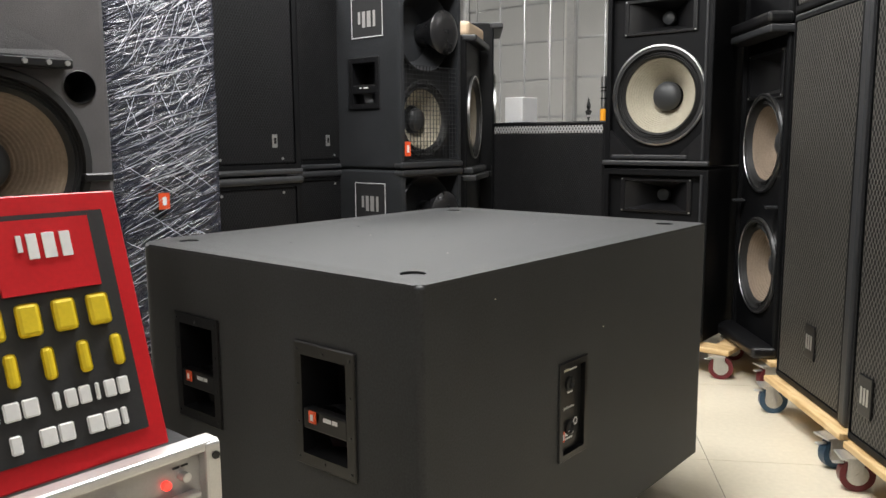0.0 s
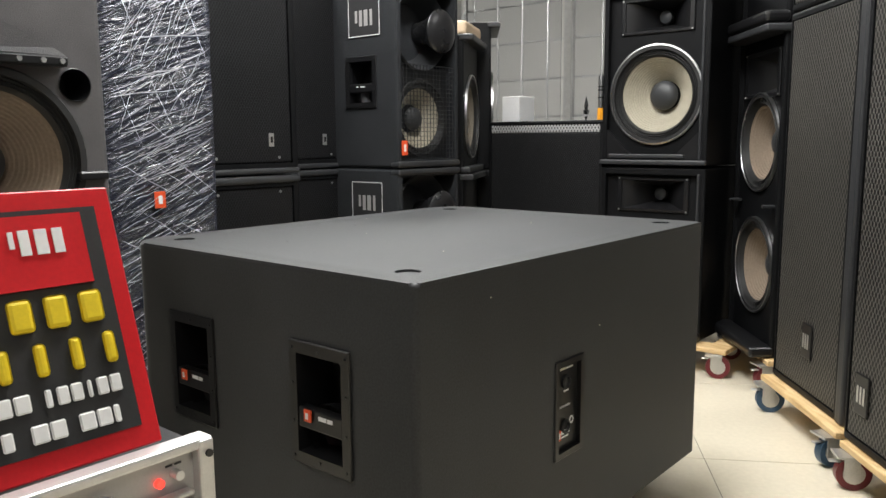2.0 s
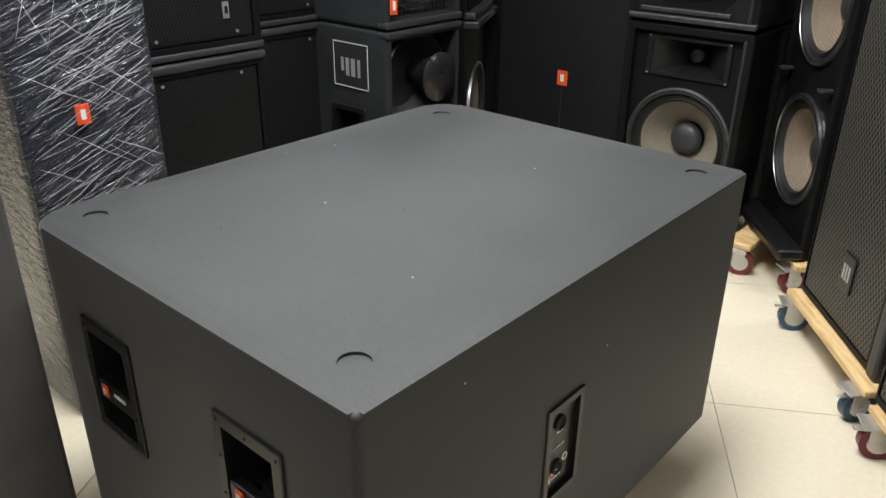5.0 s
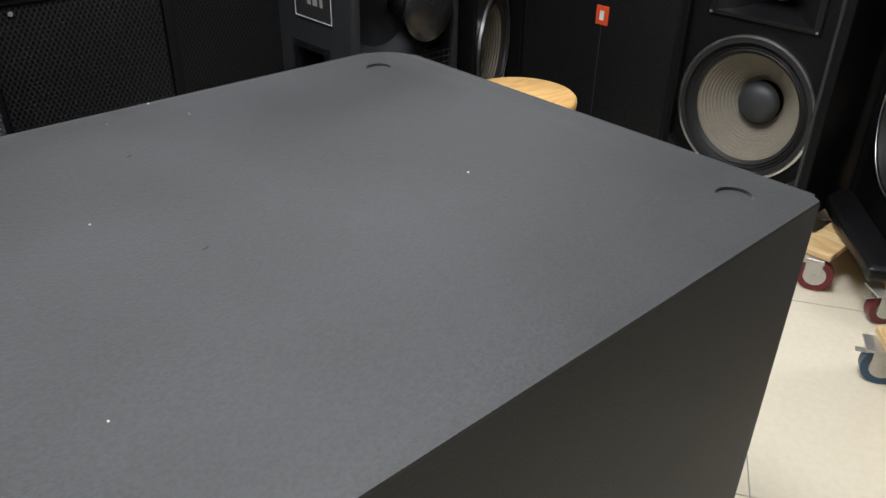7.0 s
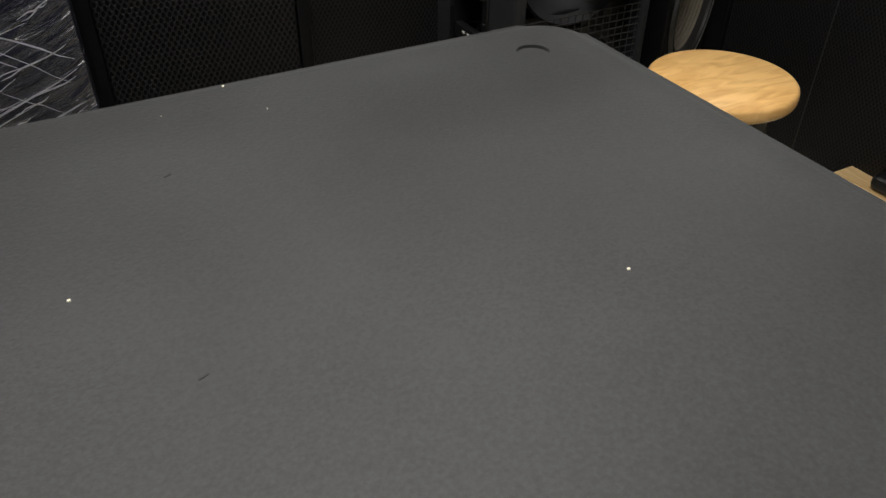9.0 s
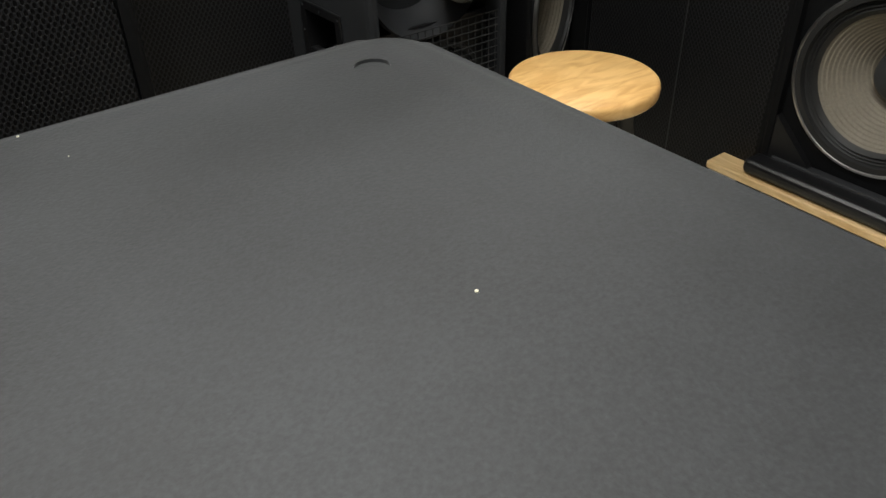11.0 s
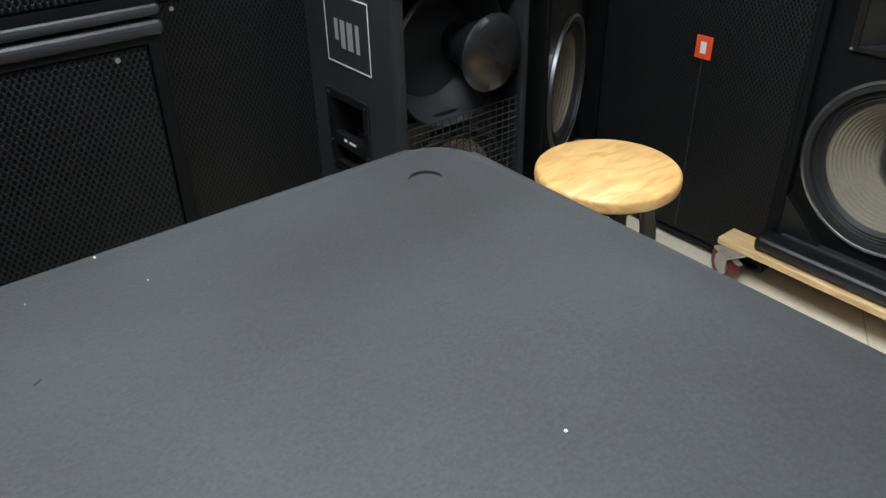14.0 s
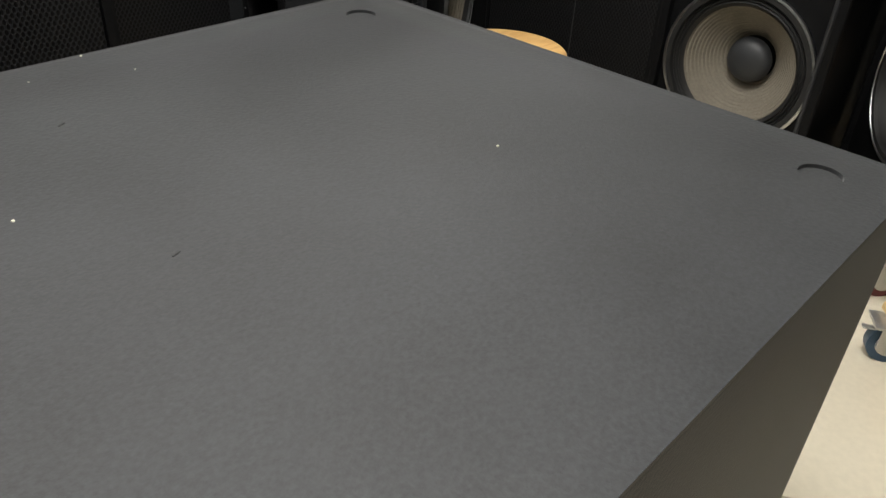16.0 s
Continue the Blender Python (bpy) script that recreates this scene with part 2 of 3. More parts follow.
def cut(bm, cutters):
    """The block with the cutters taken out of it, as a bmesh."""
    me = bpy.data.meshes.new("base")
    bm.to_mesh(me)
    bm.free()
    ob = new("base", me)
    cm = bpy.data.meshes.new("cutter")
    j = join(*cutters)
    bmesh.ops.recalc_face_normals(j, faces=j.faces)
    j.to_mesh(cm)
    j.free()
    co = new("cutter", cm)
    md = ob.modifiers.new("b", "BOOLEAN")
    md.object, md.operation, md.solver = co, "DIFFERENCE", "EXACT"
    md.use_self = True
    dg = bpy.context.evaluated_depsgraph_get()
    out = bmesh.new()
    out.from_mesh(ob.evaluated_get(dg).to_mesh())
    bpy.data.objects.remove(ob)
    bpy.data.objects.remove(co)
    bpy.data.meshes.remove(me)
    bpy.data.meshes.remove(cm)
    return out


def thing(name, label, category, m, group=""):
    ob = new(name)
    ob.empty_display_size = 0.1
    ob.matrix_basis = m
    return tagged(ob, label, category, group)


def badge(parent, x, z, y=0.0, w=0.035, h=0.045, label="small orange badge with a pale mark"):
    b = part("badge", box(w, 0.004, h, x, y - 0.004, z - h / 2, 0.001, 1), M_ORANGE, parent, label)
    part("mark", box(w * 0.35, 0.0012, h * 0.5, x, y - 0.0052, z - h / 4), M_WHITE, b)
    return b


def woofer(parent, x, z, r, y=0.0, cone=None, ring=True, depth=0.11):
    """A loudspeaker driver set into a baffle at depth y: bright rim, black surround, ribbed paper cone, domed cap."""
    d = part("driver", lathe([(r * 1.02, y - 0.002), (r * 1.0, y - 0.010), (r * 0.93, y - 0.010), (r * 0.91, y + 0.004), (r * 0.80, y + 0.004), (r * 0.77, y + 0.012)], x, z), M_RUBBER, parent, "black rubber surround", True)
    if ring:
        part("rim", lathe([(r * 1.035, y - 0.001), (r * 1.035, y - 0.011), (r * 1.005, y - 0.0125), (r * 0.995, y - 0.009)], x, z), M_CHROME, d, "bright chrome rim", True)
    for k in (0.90, 0.86, 0.82):
        part("ridge", lathe([(r * k + 0.005, y + 0.005), (r * k, y - 0.002), (r * k - 0.005, y + 0.005)], x, z), M_RUBBER, d, "", True)
    prof = []
    n = 26
    for i in range(n + 1):
        k = i / n
        prof.append((r * (0.77 - 0.47 * k), y + 0.010 + depth * k + (0.0028 if i % 2 else 0)))
    part("cone", lathe(prof, x, z), cone or M_CONE, d, "ribbed beige paper cone", True)
    cap = [(r * 0.31, y + depth - 0.02)] + [(r * 0.30 * math.cos(a), y + depth - 0.025 - r * 0.16 * math.sin(a)) for a in [i * math.pi / 20 for i in range(1, 10)]] + [(0.001, y + depth - 0.025 - r * 0.16)]
    part("dust_cap", lathe(cap, x, z), M_CAP, d, "dark domed cap", True)
    return d


def horn(parent, x, z, w, h, y=0.0, depth=0.14):
    """A rectangular horn: flange, flared throat and a dark mouth."""
    fl = part("horn_flange", cut(box(w * 1.14, 0.008, h * 1.2, x, y - 0.008, z - h * 0.6, 0.003, 1), [box(w, 0.05, h, x, y - 0.03, z - h / 2)]), M_DARK, parent, "black moulded horn flange")
    bm = bmesh.new()
    rings = []
    for k in range(7):
        f = k / 6
        a, b = w / 2 * (1 - 0.86 * f ** 0.7), h / 2 * (1 - 0.55 * f)
        rings.append([bm.verts.new((x + sx * a, y - 0.002 + depth * f, z + sz * b)) for sx, sz in ((-1, -1), (1, -1), (1, 1), (-1, 1))])
    for p, q in zip(rings, rings[1:]):
        for i in range(4):
            bm.faces.new((p[i], p[(i + 1) % 4], q[(i + 1) % 4], q[i]))
    bm.faces.new(rings[-1])
    part("horn_throat", bm, M_DARK, fl, "", True)
    part("phase_plug", lathe([(0.03, y + depth * 0.75), (0.028, y + depth * 0.6), (0.015, y + depth * 0.55), (0.001, y + depth * 0.54)], x, z, 16), M_CAP, fl, "", True)
    for sx in (-1, 1):
        for sz in (-1, 1):
            part("screw", tube(0.004, 0.003, x + sx * w * 0.54, y - 0.011, z + sz * h * 0.55, seg=8), M_STEEL, fl)
    return fl


def side_handle(parent, m, w=0.15, h=0.22):
    """Recessed carrying handle: plate, deep pocket and a cross bar. Front is -y."""
    pl = part("handle_plate", cut(box(w, 0.006, h, 0, -0.006, -h / 2, 0.002, 1), [box(w * 0.74, 0.1, h * 0.80, 0, -0.05, -h * 0.40)]), M_DARK, parent, "black recessed handle plate", m=m)
    part("pocket", cut(box(w * 0.78, 0.09, h * 0.84, 0, 0.0, -h * 0.42), [box(w * 0.74, 0.1, h * 0.80, 0, -0.012, -h * 0.40)]), M_DARK, pl)
    part("grip", box(w * 0.74, 0.022, h * 0.17, 0, -0.004, -h * 0.20, 0.004, 2), M_DARK, pl)
    part("scoop", lathe([(0.06, 0.02), (0.055, 0.05), (0.03, 0.075), (0.001, 0.08)], 0, -h * 0.24, 16), M_DARK, pl, "", True)
    for sx in (-1, 0, 1):
        for sz in (-1, -0.35, 0.35, 1):
            if sx or abs(sz) == 1:
                part("screw", tube(0.003, 0.003, sx * w * 0.435, -0.0085, sz * h * 0.44, seg=8), M_TRIM, pl)
    return pl


def caster(parent, x, y, tyre, z_top=0.105, turn=0.0):
    """Swivel caster: fork, brake lever, tyre and hub."""
    m = pose(x, y, 0, 0, 0, turn)
    fork = part("fork", join(box(0.07, 0.07, 0.006, 0, -0.035, z_top - 0.006), box(0.004, 0.045, 0.062, -0.019, -0.012, 0.042, 0.001, 1), box(0.004, 0.045, 0.062, 0.019, -0.012, 0.042, 0.001, 1), box(0.04, 0.05, 0.006, 0, -0.02, z_top - 0.014)), M_STEEL, parent, "zinc-plated caster fork", m=m)
    w = part("tyre", tube(0.05, 0.028, -0.014, 0.018, 0.05, "x", 32), tyre, parent, m=m)
    part("hub", join(tube(0.031, 0.031, -0.0155, 0.018, 0.05, "x", 24), tube(0.008, 0.046, -0.023, 0.018, 0.05, "x", 12)), M_STEEL, w, "grey metal hub")
    part("brake_lever", box(0.018, 0.045, 0.005, 0, -0.050, 0.080, 0.002, 1), M_STEEL, fork, "bright metal brake lever")
    return fork


def dolly(name_m, w, d, tyre, label, z_top=0.125, turns=(65, 110, -70, 100)):
    t = thing("wheeled_dolly", label, "dolly", name_m, "wheeled dollies")
    for i, y in enumerate((0.0, d - 0.1)):
        part("board", box(w, 0.1, 0.022, 0, y, z_top - 0.022, 0.003, 1), M_PLY, t, "pale plywood board")
    for x in (-w / 2 + 0.05, w / 2 - 0.05):
        part("rail", box(0.1, d - 0.21, 0.018, x, 0.105, z_top - 0.022, 0.003, 1), M_PLY, t)
    for i, x in enumerate((-w / 2 + 0.05, w / 2 - 0.05)):
        for k, y in enumerate((0.0, d - 0.05)):
            caster(t, x, y, tyre, z_top - 0.022, turns[i * 2 + k])
    return t

LAMP = 60.0
NEAR = pose(-0.262, 0.96, 0)
AMP_Z = 0.65
AMP = pose(-0.634, 0.003, AMP_Z)
SIGN = pose(-0.625, 0.020, AMP_Z + 0.003, -18, 0, 0)
STX, STY = 1.69, 0.993


# ---- setting ----
X0, X1, Y0, Y1, ZC = -3.6, 4.9, -3.4, 4.6, 3.0
ceiling = part("ceiling", box(X1 - X0 + 0.4, Y1 - Y0 + 0.4, 0.1, (X0 + X1) / 2, Y0 - 0.2, ZC), M_CEIL)
tagged(ceiling, "plain white shop ceiling", "ceiling", kind="structure")
floor = part("floor", box(X1 - X0 + 0.4, Y1 - Y0 + 0.4, 0.1, (X0 + X1) / 2, Y0 - 0.2, -0.104), M_GROUT)
tagged(floor, "cream polished floor tiles with thin grey joints", "floor", kind="structure")
for nm, w, d, x, y in (("wall_west", 0.2, Y1 - Y0, X0 - 0.1, Y0), ("wall_south", X1 - X0, 0.2, (X0 + X1) / 2, Y0 - 0.2), ("wall_north", X1 - X0, 0.2, (X0 + X1) / 2, Y1)):
    tagged(part(nm, box(w, d, ZC, x, y, 0), M_WALL), "plain grey painted wall", "wall", kind="structure")
WY0, WY1, WZ0, WZ1 = 1.5, 3.9, 0.95, 2.7
wall_e = part("wall_east", cut(box(0.2, Y1 - Y0, ZC, X1 + 0.1, Y0, 0), [box(0.6, WY1 - WY0, WZ1 - WZ0, X1 + 0.1, WY0, WZ0)]), M_WALL)
tagged(wall_e, "grey wall with a wide barred window", "wall", kind="structure")
win = thing("window_1", "wide shop window with grey metal bars", "window", pose(0, 0, 0))
win["kind"] = "structure"
part("window_frame", cut(box(0.08, WY1 - WY0, WZ1 - WZ0, X1 + 0.06, WY0, WZ0), [box(0.3, WY1 - WY0 - 0.12, WZ1 - WZ0 - 0.12, X1 + 0.06, WY0 + 0.06, WZ0 + 0.06)]), M_STEEL, win)
part("window_sill", box(0.3, WY1 - WY0 + 0.1, 0.04, X1 - 0.06, WY0 - 0.05, WZ0 - 0.042, 0.005), M_WHITE, win)
for i in range(2):
    pn = part("pane", box(0.006, (WY1 - WY0) / 2 - 0.08, WZ1 - WZ0 - 0.13, X1 + 0.06, WY0 + 0.065 + i * ((WY1 - WY0) / 2 + 0.015), WZ0 + 0.065), M_GLASS, win)
    pn.visible_shadow = False
part("mullion", box(0.06, 0.07, WZ1 - WZ0 - 0.12, X1 + 0.06, (WY0 + WY1) / 2 - 0.035, WZ0 + 0.06), M_STEEL, win)
for i in range(9):
    part("bar", tube(0.009, WZ1 - WZ0, X1 + 0.16, WY0 + 0.13 + i * 0.27, WZ0, "z", 8), M_STEEL, win)
for i in range(5):
    part("bar", box(0.012, WY1 - WY0, 0.018, X1 + 0.17, WY0, WZ0 + 0.25 + i * 0.33), M_STEEL, win)
for i, y in enumerate((2.55, 2.72, 2.9)):
    part("spear_head", join(lathe([(0.004, 0), (0.03, 0.09), (0.012, 0.1), (0.02, 0.13), (0.001, 0.22)], 0, 0, 6)), M_DARK, win, "dark wrought-iron spear point", m=pose(X1 + 0.4, y, WZ0 + 0.22, 90))
# added backdrop: glows by itself to give the brightness beyond the panes
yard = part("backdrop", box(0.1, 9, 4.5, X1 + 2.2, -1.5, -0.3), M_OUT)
tagged(yard, "pale self-glowing backdrop wall across the yard", "backdrop", kind="structure")

# ceiling lights: broad panels in rows
for x, y, k in ((0.6, 0.35, 1.35), (0.8, 1.9, 0.5), (2.9, 2.6, 0.7), (3.0, -0.9, 0.7), (-1.3, 1.7, 0.28), (-1.6, -1.8, 0.24)):
    lt = thing("ceiling_light", "broad white recessed ceiling light panel", "ceiling light", pose(x, y, ZC), "ceiling light panels")
    part("frame", cut(box(1.24, 0.64, 0.03, 0, -0.32, -0.03), [box(1.18, 0.58, 0.1, 0, -0.29, -0.06)]), M_WHITE, lt)
    part("diffuser", box(1.175, 0.575, 0.008, 0, -0.2875, -0.02), M_PANEL_LIGHT, lt)
    la = bpy.data.lights.new("panel", "AREA")
    la.shape, la.size, la.size_y, la.energy, la.color = "RECTANGLE", 1.16, 0.56, LAMP * k, (0.985, 0.99, 1.0)
    lo = new("panel_lamp", la)
    lo.matrix_basis = pose(x, y, ZC - 0.04)


# ---- the large subwoofer in the middle ----
L, D, ZB, ZT = 1.2, 0.92, 0.118, 0.785


def big_sub():
    t = thing("subwoofer", "large black textured dual subwoofer cabinet on a low dolly", "subwoofer", pose(0, 0, 0))
    bm = bmesh.new()
    pts = []
    for cx, cy, r, a0 in ((0, 0, 0.014, 180), (L, 0, 0.014, 270), (L, D, 0.075, 0), (0, D, 0.075, 90)):
        sx, sy = (1 if cx == 0 else -1), (1 if cy == 0 else -1)
        for i in range(9):
            a = radians(a0 + 90 * i / 8)
            pts.append((cx + sx * r + r * math.cos(a), cy + sy * r + r * math.sin(a)))
    lo = [bm.verts.new((x, y, ZB)) for x, y in pts]
    hi = [bm.verts.new((x, y, ZT)) for x, y in pts]
    bm.faces.new(lo[::-1])
    topf = bm.faces.new(hi)
    n = len(pts)
    for i in range(n):
        bm.faces.new((lo[i], lo[(i + 1) % n], hi[(i + 1) % n], hi[i]))
    rim = [e for e in topf.edges]
    bmesh.ops.bevel(bm, geom=rim, offset=0.010, segments=4, affect="EDGES", profile=0.5)
    cutters = []
    for x, y in CUPS:
        cutters.append(tube(0.0245, 0.03, x, y, ZT - 0.006, "z", 32))
    for y in (0.24, 0.66):
        cutters.append(box(0.2, 0.132, 0.206, 0, y - 0.066, 0.522 - 0.103))
    cutters.append(box(0.098, 0.1, 0.200, 0.49, -0.05, 0.444 - 0.100))
    for x in (0.32, 0.88):
        cutters.append(tube(0.225, 0.2, x, D - 0.1, 0.455, "y", 40))
    part("body", cut(bm, cutters), M_TOP, t, "matt black textured paint", True)
    for x, y in CUPS:
        part("stacking_cup", tube(0.0242, 0.0012, x, y, ZT - 0.0058, "z", 32), M_TOP, t, "shallow round stacking cup")
    for y in (0.24, 0.66):
        h = side_handle(t, pose(0, y, 0.522, 0, 0, -90), 0.168, 0.244)
        badge(h, -0.030, -0.020, -0.006, 0.020, 0.024)
        for k, w in enumerate((0.022, 0.014)):
            part("lettering_bar", box(w, 0.001, 0.008, 0.008 + k * 0.021, -0.0055, -0.024), M_WHITE, h)
    p = part("input_panel", cut(box(0.116, 0.006, 0.219, 0.49, -0.005, 0.444 - 0.1095, 0.002, 1), [box(0.088, 0.1, 0.19, 0.49, -0.05, 0.444 - 0.095)]), M_DARK, t, "black recessed connector panel")
    part("panel_plate", box(0.094, 0.003, 0.196, 0.49, 0.006, 0.444 - 0.098), M_DARK, p)
    part("panel_wall", cut(box(0.096, 0.010, 0.198, 0.49, -0.001, 0.444 - 0.099), [box(0.088, 0.1, 0.19, 0.49, -0.05, 0.444 - 0.095)]), M_DARK, p)
    for z in (0.50, 0.40):
        part("socket", lathe([(0.016, 0.007), (0.016, 0.001), (0.012, -0.001), (0.010, 0.005), (0.001, 0.005)], 0.485, z, 20), M_RUBBER, p, "", True)
    part("sticker", box(0.03, 0.001, 0.014, 0.468, 0.0045, 0.528), M_CREAM, p, "worn yellowish paper sticker")
    badge(p, 0.458, 0.385, 0.006, 0.016, 0.024)
    for k, (x, z, w) in enumerate(((0.487, 0.383, 0.034), (0.485, 0.375, 0.03), (0.48, 0.444, 0.05), (0.477, 0.445, 0.042), (0.488, 0.478, 0.02), (0.50, 0.528, 0.03))):
        part("lettering_bar", box(w, 0.001, 0.0035 if k else 0.009, x, 0.0045, z), M_WHITE, p)
    part("round_mark", lathe([(0.009, 0.0055), (0.009, 0.0045), (0.0055, 0.0045), (0.0055, 0.0055)], 0.512, 0.408, 20), M_WHITE, p)
    part("front_grille", box(L - 0.16, 0.012, ZT - ZB - 0.08, L / 2, D - 0.006, ZB + 0.04, 0.004, 1), M_GRILL, t, "black perforated steel grille")
    return t


CUPS = ((0.085, 0.093), (1.115, 0.085), (1.092, 0.826), (0.095, 0.830))
big_sub()
sd = thing("wheeled_dolly", "low plywood dolly under the big subwoofer", "dolly", pose(0.6, 0.1, 0), "wheeled dollies")
part("board", box(1.0, 0.68, 0.022, 0, 0, 0.103, 0.003, 1), M_PLY, sd)
for x in (-0.4, 0.4):
    for y in (0.08, 0.6):
        caster(sd, x, y, M_RUBBER, 0.102, 30)
# specks of dust and paint on the cabinet
random.seed(4)
for x, y, s in ((0.891, 0.367, 2.8), (0.435, 0.556, 2.8), (0.669, 0.913, 2.8), (0.316, 0.204, 2.0), (0.700, 0.826, 1.3), (0.58, 0.865, 1.1)):
    sp = part("paint_speck", tube(0.001 * s * 0.6, 0.0012, x, y, ZT, "z", 7), M_CREAM, None)
    tagged(sp, "tiny pale paint speck on the cabinet top", "speck", "paint specks")
for x, y, a in ((0.556, 0.724, 30), (0.514, 0.414, 20), (0.22, 0.60, 70)):
    sc = part("scuff_mark", box(0.009, 0.002, 0.0008, 0, -0.001, 0), M_RUBBER, None, m=pose(x, y, ZT, 0, 0, a))
    tagged(sc, "faint dark scuff on the cabinet top", "scuff", "scuff marks")
for x, z in ((0.207, 0.730), (0.62, 0.60)):
    sp = part("paint_speck", tube(0.0014, 0.0012, x, -0.0012, z, "y", 7), M_CREAM, None)
    tagged(sp, "tiny pale paint speck on the cabinet back", "speck", "paint specks")


# ---- speaker kinds: front faces local -y, base at z = 0, centred in x ----
def bodied(t, w, d, h, material, cutters=(), bevel=0.008, z=0.0, label="", name="body"):
    bm = box(w, d, h, 0, 0, z, bevel, 2)
    return part(name, cut(bm, list(cutters)) if cutters else bm, material, t, label)


def grille_speaker(m, w, d, h, label, group, tag_z=None, mat_g=None, frame=0.03, tag="white"):
    t = thing("grille_speaker", label, "loudspeaker", m, group)
    bodied(t, w, d, h, M_CAB, [box(w - 2 * frame, 0.05, h - 2 * frame - 0.02, 0, -0.03, frame + 0.01)], 0.012)
    part("grille", box(w - 2 * frame - 0.004, 0.014, h - 2 * frame - 0.024, 0, 0.005, frame + 0.012, 0.004, 2), mat_g or M_GRILL, t, "perforated steel grille")
    part("top_trim", box(w + 0.006, 0.035, 0.028, 0, -0.008, h - 0.028, 0.011, 3), M_TRIM, t)
    part("bottom_trim", box(w + 0.006, 0.03, 0.022, 0, -0.006, 0.001, 0.009, 3), M_TRIM, t)
    for x in (-w * 0.3, w * 0.3):
        part("screw", tube(0.005, 0.004, x, 0.002, frame + 0.03, seg=8), M_STEEL, t)
        part("screw", tube(0.005, 0.004, x, 0.002, h - frame - 0.03, seg=8), M_STEEL, t)
    if tag_z and tag == "white":
        b = part("badge", box(0.022, 0.004, 0.048, w * 0.225, 0.0015, tag_z, 0.001, 1), M_STEEL, t, "small pale metal badge")
        part("mark", box(0.010, 0.001, 0.022, w * 0.225, 0.0003, tag_z + 0.014), M_DARK, b)
    elif tag_z:
        badge(t, tag if not isinstance(tag, str) else 0.0, tag_z, 0.006)
    return t


def grilles_row():
    for x, y, w in ((0.768, 1.48, 0.448), (1.262, 1.76, 0.49)):
        grille_speaker(pose(x, y, 0.125), w, 0.42, 0.765, "black grille loudspeaker standing on a plywood dolly", "stacked grille loudspeakers", 0.09)
        grille_speaker(pose(x, y, 0.895), w, 0.42, 0.80, "black grille loudspeaker stacked on another", "stacked grille loudspeakers", 0.10)
        dolly(pose(x, y - 0.03, 0), w, 0.48, M_RUBBER, "plywood dolly under a speaker stack")


grilles_row()


def wrapped():
    t = thing("wrapped_speaker", "dark loudspeaker column wrapped in shiny clear stretch film", "loudspeaker", pose(0.356, 1.34, 0))
    bm = box(0.372, 0.42, 1.9, 0, 0, 0.0, 0.02, 2)
    bmesh.ops.subdivide_edges(bm, edges=bm.edges[:], cuts=14, use_grid_fill=True)
    for v in bm.verts:
        s = noise.noise(Vector((v.co.x * 5, v.co.y * 5, v.co.z * 9)))
        v.co.x += 0.007 * s
        v.co.y += 0.008 * noise.noise(Vector((v.co.x * 7 + 9, v.co.z * 8, 3)))
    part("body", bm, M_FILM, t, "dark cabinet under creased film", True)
    badge(t, -0.03, 0.842, -0.010, 0.036, 0.05)
    random.seed(11)
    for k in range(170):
        # pale strands across the front: glints along the film's folds, modelled as strips
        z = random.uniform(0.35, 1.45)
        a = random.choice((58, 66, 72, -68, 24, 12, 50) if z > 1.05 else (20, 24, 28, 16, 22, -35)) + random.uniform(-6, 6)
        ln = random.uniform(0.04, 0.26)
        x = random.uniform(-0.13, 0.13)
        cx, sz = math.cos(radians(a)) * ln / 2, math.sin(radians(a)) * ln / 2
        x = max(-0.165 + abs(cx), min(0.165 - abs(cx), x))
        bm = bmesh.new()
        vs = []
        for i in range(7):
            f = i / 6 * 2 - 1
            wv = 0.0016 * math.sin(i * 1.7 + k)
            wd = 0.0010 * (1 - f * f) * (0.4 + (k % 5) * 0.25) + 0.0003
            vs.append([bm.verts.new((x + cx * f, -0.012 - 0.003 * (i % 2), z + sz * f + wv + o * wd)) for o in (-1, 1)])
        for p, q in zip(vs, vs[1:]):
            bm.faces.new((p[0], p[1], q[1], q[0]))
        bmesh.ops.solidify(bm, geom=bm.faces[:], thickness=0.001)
        part("fold_glint", bm, M_GLINT, t)
    return t


# near-white colour stands in for highlights on the folded film
M_GLINT = mat("pale_film_glint", (0.62, 0.62, 0.66), 0.15, 0, 0.1, 20, 100, 0.0, 0.8)
wrapped()


